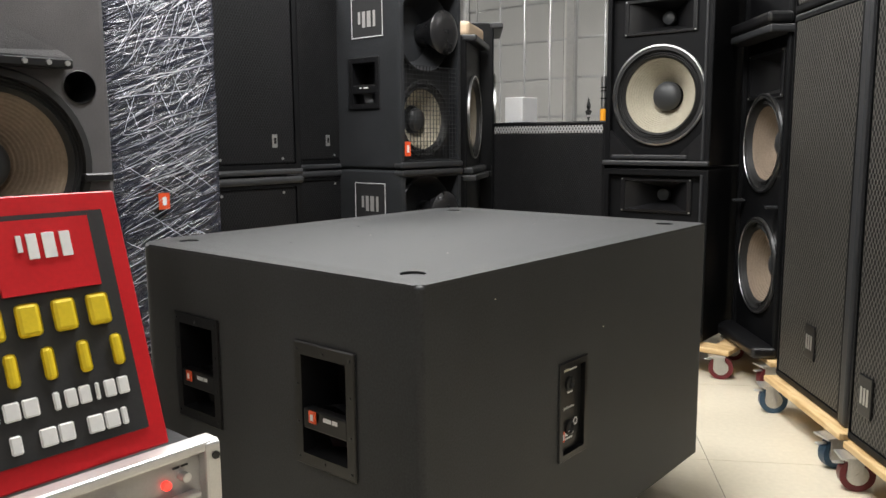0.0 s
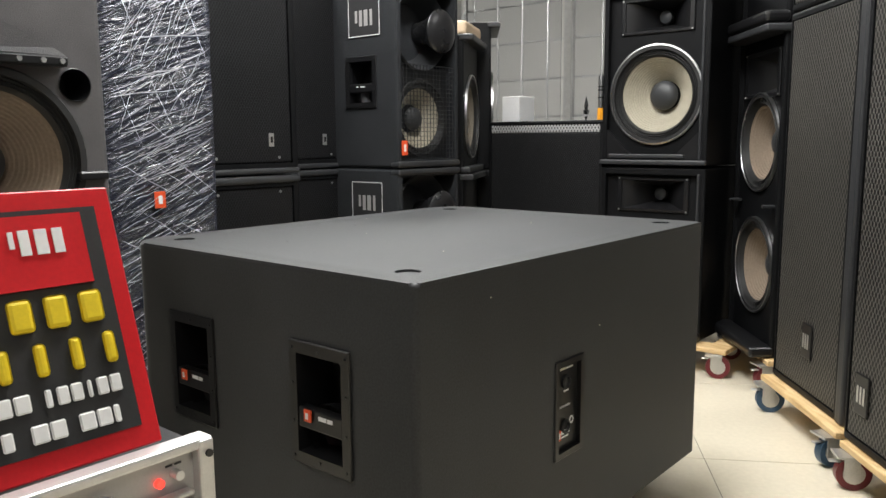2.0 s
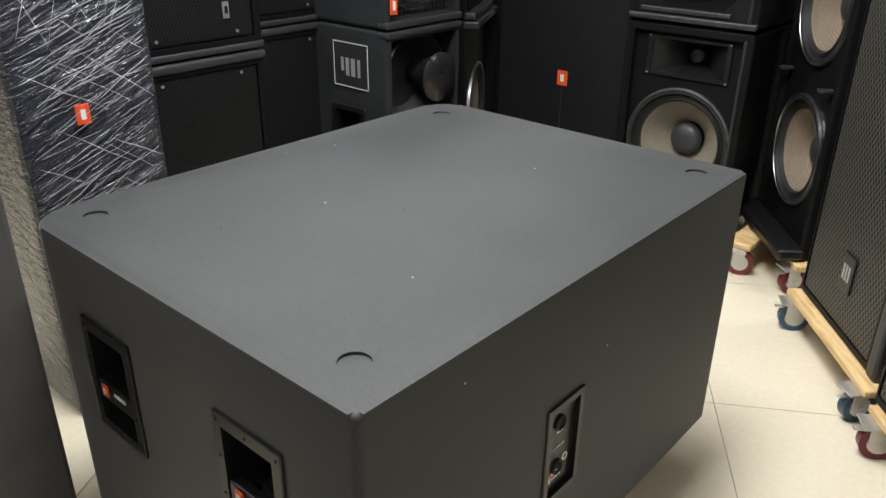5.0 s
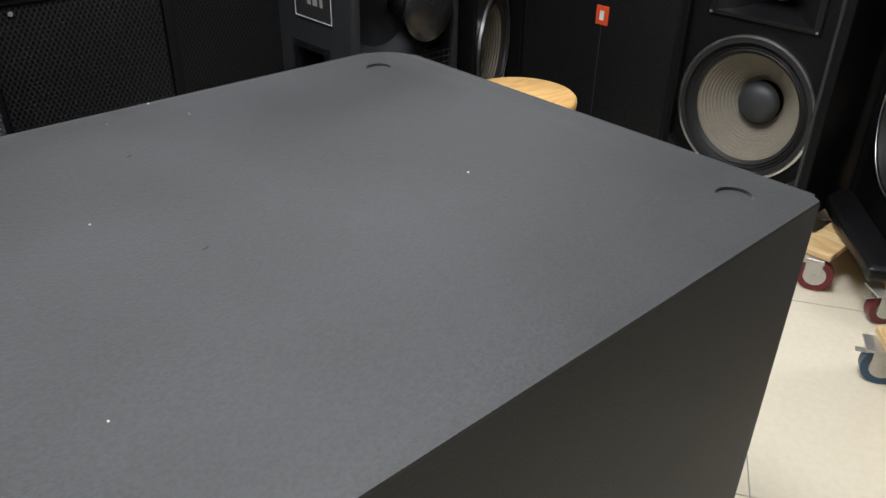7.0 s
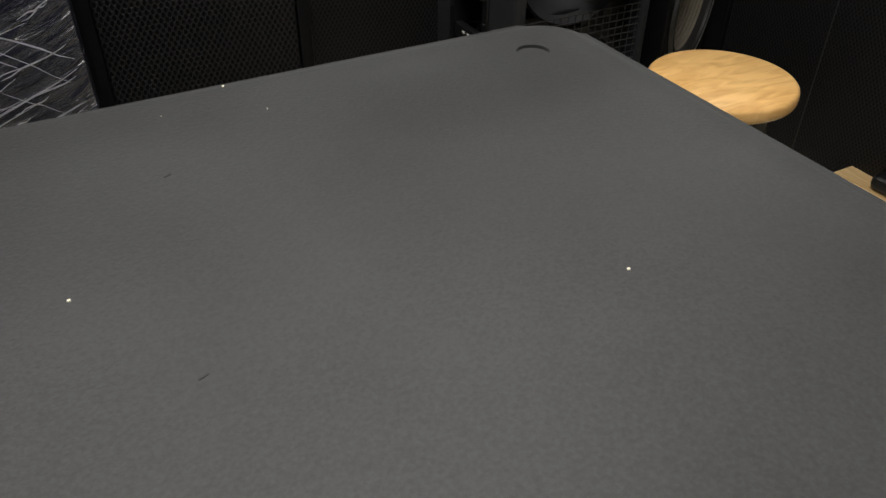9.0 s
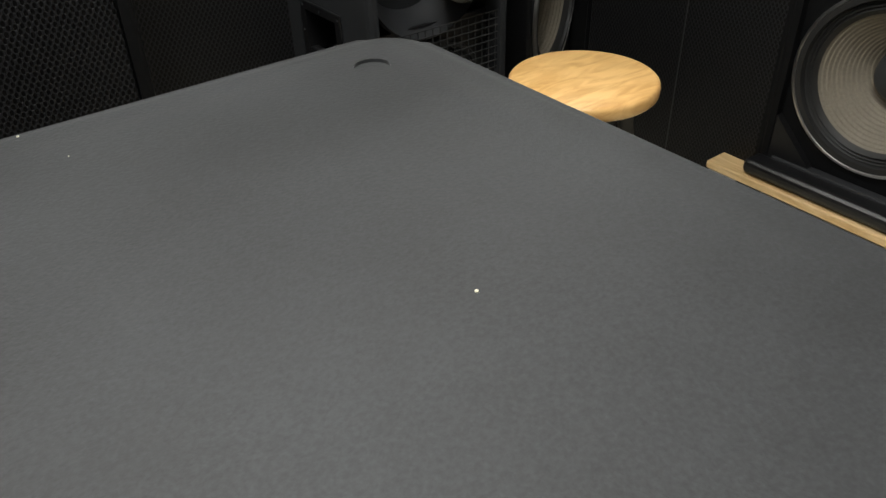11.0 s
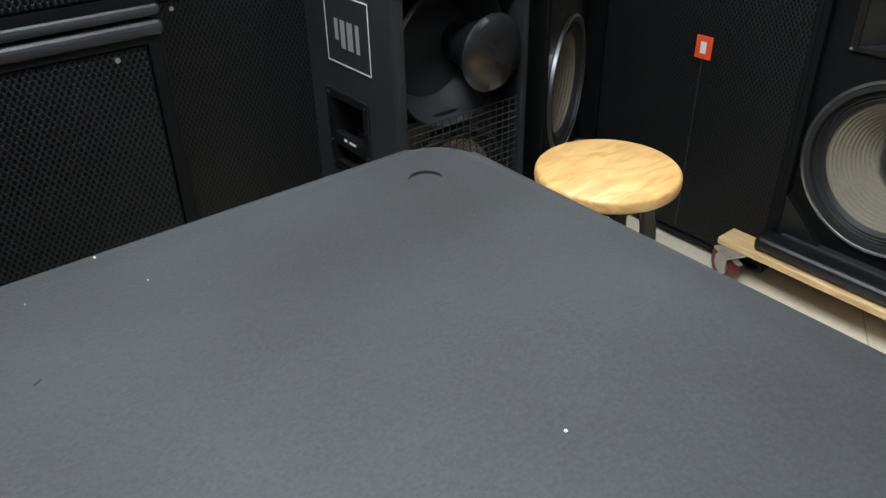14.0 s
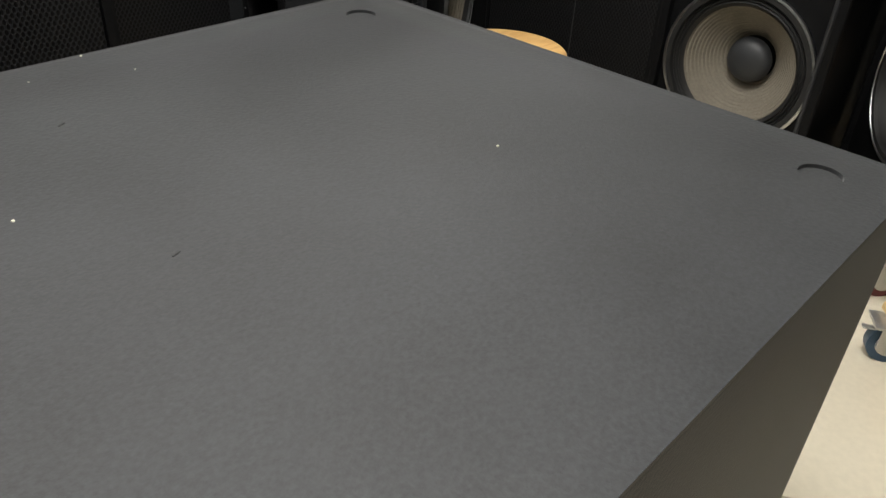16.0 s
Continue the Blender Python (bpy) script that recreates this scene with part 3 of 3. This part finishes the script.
def horn_cabinet(m, label, h=0.75, tag=True):
    """Scuffed cabinet: sticker and handle on its west side, bullet horn over a meshed woofer in front."""
    w, d = 0.40, 0.46
    t = thing("horn_speaker", label, "loudspeaker", m, "scuffed horn loudspeakers")
    bodied(t, w, d, h, M_CARPET, [box(w - 0.05, 0.16, h - 0.07, 0, -0.04, 0.035), box(0.2, 0.145, 0.182, -w / 2, 0.135, h * 0.36 - 0.011)], 0.012, label="worn charcoal covering")
    part("baffle", cut(box(w - 0.05, 0.01, h * 0.5, 0, 0.055, 0.035), [tube(0.15, 0.1, 0, 0.02, h * 0.27, "y", 40)]), M_DARK, t)
    woofer(t, 0.0, h * 0.27, 0.165, 0.05, M_CONE, False, 0.07)
    # bullet horn
    z = h * 0.74
    hb = part("bullet_horn", lathe([(0.17, 0.03), (0.165, 0.022), (0.15, 0.06), (0.12, 0.12), (0.10, 0.17)], -0.02, z, 40), M_TRIM, t, "dark round bullet horn", True)
    part("bullet", lathe([(0.045, 0.16), (0.048, 0.10), (0.058, 0.055), (0.076, 0.015), (0.090, -0.008), (0.092, -0.014), (0.084, -0.022), (0.055, -0.031), (0.001, -0.036)], 0.065, z, 32), M_BELL, hb, "", True)
    # wire mesh over the woofer
    wires = []
    for i in range(17):
        wires.append(box(0.0022, 0.0022, h * 0.5, -(w - 0.06) / 2 + i * (w - 0.06) / 16, 0.012, 0.04))
    for i in range(22):
        wires.append(box(w - 0.05, 0.0022, 0.0022, 0, 0.0098, 0.04 + i * h * 0.5 / 21))
    part("wire_mesh", join(*wires), M_TRIM, t, "black wire mesh guard")
    part("bottom_ledge", box(w + 0.004, 0.05, 0.026, 0, -0.008, 0.003, 0.008, 2), M_TRIM, t)
    part("top_ledge", box(w + 0.004, 0.05, 0.026, 0, -0.008, h - 0.028, 0.008, 2), M_TRIM, t)
    st = part("sticker", box(0.19, 0.002, 0.17, 0, -0.002, 0), M_BOARD, t, "black sticker with a white border", m=pose(-w / 2, 0.185, h * 0.70, 0, 0, -90))
    for a in (box(0.184, 0.0006, 0.003, 0, -0.0026, 0.003), box(0.184, 0.0006, 0.003, 0, -0.0026, 0.164), box(0.003, 0.0006, 0.158, -0.0905, -0.0026, 0.0065), box(0.003, 0.0006, 0.158, 0.0905, -0.0026, 0.0065)):
        part("border", a, M_WHITE, st)
    for k, (x, zz, ww, hh) in enumerate(((-0.045, 0.06, 0.014, 0.05), (-0.018, 0.045, 0.018, 0.065), (0.012, 0.045, 0.022, 0.065), (0.043, 0.045, 0.014, 0.065))):
        part("emblem_bar", box(ww, 0.0006, hh, x, -0.0026, zz), M_PANEL, st)
    hd = side_handle(t, pose(-w / 2, 0.15 + 0.0575, h * 0.36 + 0.08, 0, 0, -90), 0.185, 0.215)
    for k, x in enumerate((-0.02, 0.012)):
        part("lettering_bar", box(0.012 + 0.016 * k, 0.001, 0.006, x, -0.0055, -0.022), M_WHITE, hd)
    if tag:
        badge(t, -w / 2 + 0.03, 0.085, -0.008, 0.034, 0.06)
    return t


HX, HY = 1.64, 1.39
horn_cabinet(pose(HX, HY, 0.145), "scuffed charcoal horn loudspeaker on a dolly", 0.75)
horn_cabinet(pose(HX, HY, 0.897), "scuffed charcoal horn loudspeaker stacked on its twin", 0.78)
dolly(pose(HX, HY - 0.02, 0), 0.44, 0.5, M_WINE, "plywood dolly under the horn loudspeakers", 0.144)


def ringed(m, label, h=0.74):
    """Cabinet whose large bright-rimmed woofer is seen from the side."""
    w, d = 0.44, 0.30
    t = thing("woofer_speaker", label, "loudspeaker", m, "side-on woofer loudspeakers")
    bodied(t, w, d, h, M_CAB, [tube(0.20, 0.3, 0, -0.1, h * 0.42, "y", 40)], 0.010)
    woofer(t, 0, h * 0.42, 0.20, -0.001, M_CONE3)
    part("top_ledge", box(w + 0.01, 0.07, 0.03, 0, -0.05, h - 0.031, 0.008, 2), M_TRIM, t)
    part("bottom_ledge", box(w + 0.01, 0.05, 0.03, 0, -0.035, 0.002, 0.008, 2), M_TRIM, t)
    return t


ringed(pose(2.235, 1.63, 0.13, 0, 0, 29), "black woofer cabinet with bright rim beside the horn stack", 0.72)
ringed(pose(2.235, 1.63, 0.852, 0, 0, 29), "black woofer cabinet with bright rim, stacked", 0.66)
ringed(pose(2.68, 1.84, 0.13, 0, 0, 38), "black woofer cabinet standing behind another stack", 0.72)
ringed(pose(2.68, 1.84, 0.852, 0, 0, 38), "black woofer cabinet behind, stacked high", 0.78)
dolly(pose(2.235, 1.63, 0, 0, 0, 29), 0.44, 0.3, M_RUBBER, "plywood dolly under a woofer stack", 0.129)
dolly(pose(2.68, 1.84, 0, 0, 0, 38), 0.44, 0.3, M_RUBBER, "plywood dolly under a rear woofer stack", 0.129)
cd = part("cardboard_sheet", box(0.34, 0.26, 0.07, 0, 0, 0, 0.02, 3), M_CARD, None, m=pose(2.25, 1.62, 1.5135, 0, 0, 25))
tagged(cd, "beige cardboard box lid lying on the woofer stack", "cardboard lid")


def grille_sub():
    t = thing("grille_subwoofer", "tall black grille subwoofer with a pale perforated top strip", "subwoofer", pose(2.36, 1.281, 0.02, 0, 0, -90))
    w, d, h = 0.664, 0.6, 1.082
    bodied(t, w, d, h, M_CAB, [box(w - 0.03, 0.05, h - 0.03, 0, -0.03, 0.015)], 0.008)
    part("grille", box(w - 0.034, 0.016, h - 0.075, 0, 0.004, 0.017, 0.004, 2), M_GRILL, t, "black perforated steel grille")
    part("top_strip", box(w - 0.034, 0.016, 0.04, 0, 0.004, h - 0.057, 0.003, 1), M_STRIP, t, "pale perforated strip")
    part("seam", box(0.003, 0.002, 0.55, 0.03, 0.002, 0.03), M_TRIM, t)
    badge(t, 0.031, 0.587, 0.004, 0.05, 0.062)
    for x in (-0.22, 0.22):
        for y in (0.06, 0.5):
            part("foot", tube(0.02, 0.02, x, y, -0.02, "z", 12), M_RUBBER, t)
    return t


grille_sub()
wb = part("white_box", box(0.11, 0.14, 0.13, 0, 0, 0, 0.004, 1), M_WHITE, None, m=pose(2.42, 1.515, 1.102, 0, 0, -90))
tagged(wb, "small white cardboard box on the subwoofer", "box")
mic = thing("microphone", "chrome microphone standing on an amber foot", "microphone", pose(2.405, 0.988, 1.102))
part("foot", tube(0.016, 0.055, 0, 0, 0, "z", 20), M_GOLD, mic, "amber plastic foot")
part("barrel", tube(0.013, 0.15, 0, 0, 0.055, "z", 20), M_CHROME, mic, "chrome barrel")
for z in (0.10, 0.135, 0.15):
    part("band", tube(0.0137, 0.006, 0, 0, z, "z", 20), M_DARK, mic)


def stage_speaker(m, label, h=0.77, w=0.50, paper=None):
    """Two-way cabinet: horn above a big bright-rimmed woofer in an angled baffle."""
    d = 0.45
    t = thing("stage_speaker", label, "loudspeaker", m, "open two-way loudspeakers")
    cz = h * 0.40
    bodied(t, w, d, h, M_CAB, [box(w - 0.05, 0.045, h - 0.06, 0, -0.02, 0.03), tube(0.205, 0.2, 0, 0, cz, "y", 48), box(0.31, 0.3, 0.14, 0, -0.1, h * 0.84 - 0.07)], 0.008)
    woofer(t, 0, cz, 0.213, 0.024, paper or M_CONE)
    horn(t, 0, h * 0.84, 0.30, 0.13, 0.024, 0.13)
    for s in (-1, 1):
        bm = bmesh.new()
        a = [bm.verts.new(p) for p in ((s * (w / 2 - 0.026), 0.002, 0.03), (s * (w / 2 - 0.026), 0.002, 0.16), (s * (w / 2 - 0.16), 0.002, 0.03))]
        b = [bm.verts.new((v.co.x, 0.0245, v.co.z)) for v in a]
        bm.faces.new(a)
        bm.faces.new(b[::-1])
        for i in range(3):
            bm.faces.new((a[i], a[(i + 1) % 3], b[(i + 1) % 3], b[i]))
        part("corner_gusset", bm, M_DARK, t)
    part("bottom_ledge", box(w * 0.72, 0.03, 0.018, -0.03, -0.006, 0.032, 0.004, 2), M_TRIM, t)
    part("front_lip", box(w + 0.006, 0.025, 0.022, 0, -0.018, 0.003, 0.006, 2), M_TRIM, t)
    if paper:
        part("front_foot", box(w + 0.012, 0.070, 0.042, 0, -0.062, 0.002, 0.016, 3), M_DARK, t, "black moulded front foot")
    part("side_rail", box(0.012, 0.012, h - 0.05, w / 2 - 0.03, -0.006, 0.026, 0.003, 1), M_TRIM, t)
    return t


SX, SY = 2.36, 0.705
# lower cone: part of its shade is in the darker paper colour
stage_speaker(pose(SX, SY, 0.125, 0, 0, -90), "black two-way loudspeaker with grey, shade-darkened cone on a dolly", 0.76, paper=M_CONE3)
stage_speaker(pose(SX, SY, 0.895, 0, 0, -90), "black two-way loudspeaker with pale cone, stacked", 0.78)
dolly(pose(SX - 0.07, SY - 0.02, 0, 0, 0, -90), 0.75, 0.54, M_WINE, "plywood dolly with wine-red wheels under the loudspeakers", 0.124)

# ---- the row along the aisle ----
RZ = 218.7
ROWD = Vector((math.cos(radians(RZ)), math.sin(radians(RZ)), 0))
BACK = Vector((math.sin(radians(38.7)), -math.cos(radians(38.7)), 0))


def rowpose(left_x, left_y, w, z):
    p = Vector((left_x, left_y, z)) + ROWD * (w / 2)
    return pose(p.x, p.y, z, 0, 0, RZ)


def tall_speaker(m, h=1.32, w=0.5):
    d = 0.5
    t = thing("tall_speaker", "tall black loudspeaker with two brown woofers and a horn", "loudspeaker", m)
    cz = (0.345, 0.865)
    bodied(t, w, d, h, M_CAB, [box(w - 0.04, 0.03, h - 0.05, 0, -0.012, 0.025)] + [tube(0.19, 0.2, 0, 0, z, "y", 48) for z in cz] + [box(0.34, 0.3, 0.17, 0, -0.1, h - 0.26)], 0.010)
    for z in cz:
        woofer(t, 0, z, 0.20, 0.017, M_CONE2)
    horn(t, 0, h - 0.175, 0.33, 0.16, 0.017, 0.14)
    part("top_ledge", box(w + 0.03, 0.11, 0.03, 0, -0.08, h - 0.031, 0.008, 2), M_TRIM, t)
    part("foot_ledge", box(w + 0.02, 0.10, 0.045, 0, -0.085, 0.002, 0.015, 3), M_DARK, t, "black moulded front foot")
    part("catch", box(0.03, 0.05, 0.012, w / 2 - 0.06, -0.035, 0.605, 0.003, 1), M_TRIM, t)
    part("catch", box(0.03, 0.05, 0.012, -w / 2 + 0.06, -0.035, 0.605, 0.003, 1), M_TRIM, t)
    return t


def aisle_grille(m, h, w, label, badge_z=None, name="aisle grille loudspeakers", bx=0.0):
    t = thing("grille_speaker", label, "loudspeaker", m, name)
    d = 0.5
    bodied(t, w, d, h, M_CAB, [box(w - 0.075, 0.05, h - 0.05, -0.0225, -0.03, 0.025)], 0.010)
    part("grille", box(w - 0.08, 0.012, h - 0.054, -0.0225, 0.003, 0.027, 0.004, 2), M_GRILL2, t, "coarse grey perforated grille")
    part("corner_post", box(0.05, 0.05, h + 0.002, w / 2 - 0.022, -0.006, -0.001, 0.012, 3), M_TRIM, t)
    if badge_z:
        b = part("badge", box(0.075, 0.006, 0.12, bx, -0.004, badge_z, 0.004, 2), M_DARK, t, "black badge with a pale emblem")
        for k, x in enumerate((-0.017, 0.0, 0.017)):
            part("emblem_bar", box(0.010, 0.001, 0.05, bx + x, -0.0055, badge_z + 0.035), M_STEEL, b)
    return t


tall_speaker(rowpose(2.66, 0.44, 0.5, 0.13), 1.32)
dolly(rowpose(2.645, 0.455, 0.54, 0), 0.54, 0.5, M_WINE, "plywood dolly with wine-red wheels under the tall loudspeaker", 0.129, (-8, 20, 12, -20))
tall_speaker(rowpose(2.66, 0.44, 0.5, 1.452), 0.9)
aisle_grille(rowpose(2.06, 0.05, 0.55, 0.13), 1.32, 0.55, "large grey-grilled loudspeaker on a plywood dolly", 0.14)
aisle_grille(rowpose(2.06, 0.05, 0.55, 1.452), 0.8, 0.55, "large grey-grilled loudspeaker stacked on another")
dolly(rowpose(2.04, 0.085, 0.60, 0), 0.60, 0.5, M_BLUE, "plywood dolly with blue wheels under a loudspeaker", 0.129, (-8, 20, 12, -20))
aisle_grille(rowpose(1.545, -0.315, 0.55, 0.13), 1.32, 0.55, "large grey-grilled loudspeaker beside its twin", 0.10, bx=-0.18)
aisle_grille(rowpose(1.545, -0.315, 0.55, 1.452), 0.8, 0.55, "large grey-grilled loudspeaker stacked beside its twin")
dolly(rowpose(1.520, -0.313, 0.54, 0), 0.54, 0.5, M_WINE, "plywood dolly with wheels beside its twin", 0.129, (-8, 20, 12, -20))
for z, h in ((0.13, 0.80), (0.932, 0.80)):
    grille_speaker(rowpose(3.30, 0.80, 0.5, z), 0.5, 0.45, h, "far black grille loudspeaker at the aisle's end", "far aisle loudspeakers", 0.2 if z < 0.5 else None, None, 0.03, -0.1)
dolly(rowpose(3.30, 0.80, 0.5, 0), 0.5, 0.45, M_RUBBER, "plywood dolly at the far end of the aisle", 0.129)


# ---- near left: large monitor, amplifier and sign ----
def near_monitor():
    t = thing("studio_speaker", "large charcoal loudspeaker with brown woofer and two ports", "loudspeaker", NEAR)
    w, d, h = 0.50, 0.32, 1.55
    cz, px = 0.975, 0.180
    bodied(t, w, d, h, M_MON, [tube(0.198, 0.2, -0.01, -0.02, cz, "y", 48)] + [tube(0.036, 0.15, px, -0.02, z, "y", 24) for z in (1.145, 0.805)], 0.012)
    woofer(t, -0.01, cz, 0.203, 0.0, M_CONE2, False)
    for z in (1.145, 0.805):
        part("port", lathe([(0.038, -0.003), (0.036, -0.004), (0.034, 0.01), (0.034, 0.12), (0.001, 0.12)], px, z, 28), M_DARK, t, "round black port", True)
    bm = bmesh.new()
    pr = [(-0.18, -0.035, 1.205), (0.15, -0.035, 1.205), (0.13, -0.022, 1.222), (-0.18, 0.010, 1.37)]
    f = bm.faces.new([bm.verts.new(p) for p in pr])
    bmesh.ops.solidify(bm, geom=[f], thickness=0.012)
    part("horn_lip", bm, M_MON, t, "grey sloping horn lip")
    part("lip_edge", box(0.34, 0.036, 0.022, -0.015, -0.036, 1.182, 0.004, 1), M_DARK, t)
    for x in (-0.15, -0.05, 0.05, 0.10, 0.14):
        part("screw", tube(0.006, 0.004, x, -0.040, 1.193, seg=8), M_STEEL, t)
    part("latch", box(0.07, 0.03, 0.02, 0.205, -0.02, 0.93, 0.004, 1), M_DARK, t)
    return t


near_monitor()


def amplifier():
    t = thing("amplifier", "silver rack amplifier with grey front and red lamp", "amplifier", AMP)
    w, d, h = 0.48, 0.38, 0.13
    part("case", box(w - 0.02, d, h - 0.012, 0, 0.012, -h + 0.004, 0.003, 1), M_DARK, t, "black steel case")
    part("front_plate", box(w - 0.04, 0.012, h - 0.02, 0, 0.0, -h + 0.008, 0.002, 1), M_PANEL, t, "grey front plate")
    part("top_rail", box(w, 0.03, 0.014, 0, -0.014, -0.012, 0.004, 2), M_SILVER, t, "silver rail")
    part("bottom_rail", box(w, 0.03, 0.014, 0, -0.014, -h, 0.004, 2), M_SILVER, t)
    for s in (-1, 1):
        e = part("rack_ear", box(0.022, 0.034, h, s * (w / 2 - 0.011), -0.016, -h, 0.004, 2), M_SILVER, t, "silver rack ear")
        for z in (-0.018, -h + 0.018):
            part("screw", tube(0.005, 0.004, s * (w / 2 - 0.009), -0.0195, z, seg=10), M_DARK, e)
    for z in (-0.066, -0.078, -0.090, -0.102):
        part("vent_rib", box(w - 0.06, 0.016, 0.007, 0, -0.016, z, 0.002, 1), M_SILVER, t)
    part("lamp", tube(0.0055, 0.006, 0.170, -0.006, -0.042, seg=16), M_LED, t, "small glowing red lamp")
    part("lamp", tube(0.0055, 0.006, 0.048, -0.006, -0.046, seg=16), M_LED, t, "small glowing red lamp")
    part("button", tube(0.006, 0.014, 0.192, -0.014, -0.036, seg=16), M_SILVER, t)
    k = part("knob", tube(0.017, 0.018, 0.10, -0.018, -0.050, seg=24), M_SILVER, t, "round silver knob")
    part("pointer", box(0.003, 0.002, 0.026, 0.10, -0.0198, -0.063), M_WHITE, k)
    for x in (0.185, 0.197):
        part("lettering_bar", box(0.009, 0.001, 0.0025, x, -0.001, -0.026), M_DARK, t)
    return t


amplifier()
st = thing("amplifier_stand", "black flight case holding the amplifier", "stand", AMP)
part("case", box(0.46, 0.36, 0.42, 0, 0.016, -0.56, 0.006, 1), M_DARK, st)
for x in (-0.19, 0.19):
    for y in (0.05, 0.33):
        part("foot", tube(0.02, AMP_Z - 0.558, x, y, -AMP_Z, "z", 12), M_RUBBER, st)


def price_sign():
    """Leaning board: red border, black field, red emblem panel, foam figures as plain bars."""
    t = thing("sign_board", "red-framed black sign with yellow foam figures", "sign", SIGN)
    w, h = 0.36, 0.325
    part("board", box(w, 0.010, h, 0, 0, 0, 0.002, 1), M_RED, t, "red board")
    part("field", box(w - 0.046, 0.003, h - 0.05, 0, -0.003, 0.026), M_BOARD, t, "black field")
    part("emblem_panel", box(0.112, 0.004, 0.086, 0.080, -0.007, 0.208), M_RED, t, "red emblem panel")
    for x, z, ww, hh in ((0.052, 0.256, 0.006, 0.02), (0.066, 0.247, 0.012, 0.03), (0.085, 0.247, 0.014, 0.03), (0.104, 0.247, 0.012, 0.03)):
        part("emblem_bar", box(ww, 0.002, hh, x, -0.009, z, 0.0005, 1), M_WHITE, t)
    for row, z in ((0, 0.160), (1, 0.112)):
        for i in range(7):
            part("figure_bar", box(0.026 if row == 0 else 0.013, 0.006, 0.038, 0.126 + 0.012 * row - i * 0.040, -0.009, z - 0.004 * row, 0.005, 2), M_YELLOW, t, "yellow foam figure")
    for i, (x, ww) in enumerate(((0.136, 0.011), (0.120, 0.011), (0.105, 0.004), (0.090, 0.011), (0.074, 0.011), (0.058, 0.006), (0.030, 0.014), (0.010, 0.014), (-0.012, 0.014), (-0.05, 0.014), (-0.07, 0.014))):
        part("lettering_bar", box(ww * 1.25, 0.003, 0.021, x, -0.006, 0.073, 0.002, 1), M_WHITE, t)
    for i, (x, ww) in enumerate(((0.130, 0.006), (0.115, 0.014), (0.095, 0.015), (0.062, 0.014), (0.042, 0.015), (0.008, 0.010), (-0.03, 0.014), (-0.05, 0.014), (-0.08, 0.014))):
        part("lettering_bar", box(ww * 1.25, 0.003, 0.021, x, -0.006, 0.037, 0.002, 1), M_WHITE, t)
    return t


price_sign()


# ---- stool ----
def stool():
    t = thing("stool", "round wooden stool with varnished seat and black legs", "stool", pose(STX, STY, 0))
    zt = 0.553
    bm = tube(0.152, 0.032, 0, 0, zt - 0.032, "z", 48)
    bmesh.ops.bevel(bm, geom=[e for e in bm.edges if len(e.link_faces) == 2 and max(len(f.verts) for f in e.link_faces) > 8], offset=0.010, segments=3, affect="EDGES", profile=0.5)
    part("seat", bm, M_STOOL, t, "varnished pale oak seat", True)
    part("collar", tube(0.10, 0.03, 0, 0, zt - 0.062, "z", 32), M_DARK, t)
    for i in range(4):
        a = radians(45 + 90 * i + 12)
        top, foot = Vector((0.09 * math.cos(a), 0.09 * math.sin(a), zt - 0.04)), Vector((0.15 * math.cos(a), 0.15 * math.sin(a), 0.0))
        dr = foot - top
        m = Matrix.Translation(top) @ dr.to_track_quat("Z", "Y").to_matrix().to_4x4()
        part("leg", box(0.03, 0.03, dr.length, 0, -0.015, 0, 0.004, 1), M_DARK, t, "square black leg", m=m)
    for z in (0.20, 0.33):
        part("rung_ring", lathe([(0.128, -0.006), (0.122, -0.006), (0.122, 0.006), (0.128, 0.006), (0.128, -0.006)], 0, 0, 32), M_DARK, t, m=pose(0, 0, z, 90))
    return t


stool()

# ---- floor tiles ----
TS = 0.8
tile_bm = box(TS - 0.003, TS - 0.003, 0.004, 0, -(TS - 0.003) / 2, -0.004)
tile_me = finish("tile", tile_bm, M_TILE)
JA = radians(32.0)
JO = Vector((1.43, 0.055, 0))
e1, e2 = Vector((math.cos(JA), math.sin(JA), 0)), Vector((-math.sin(JA), math.cos(JA), 0))
for i in range(-9, 9):
    for j in range(-9, 9):
        c = JO + e1 * (TS * (i + 0.5)) + e2 * (TS * (j + 0.5))
        if X0 + 0.55 < c.x < X1 - 0.55 and Y0 + 0.55 < c.y < Y1 - 0.55:
            tl = new("tile", tile_me)
            tl.parent = floor
            tl.matrix_basis = Matrix.Translation((c.x, c.y, 0)) @ Matrix.Rotation(JA, 4, "Z")
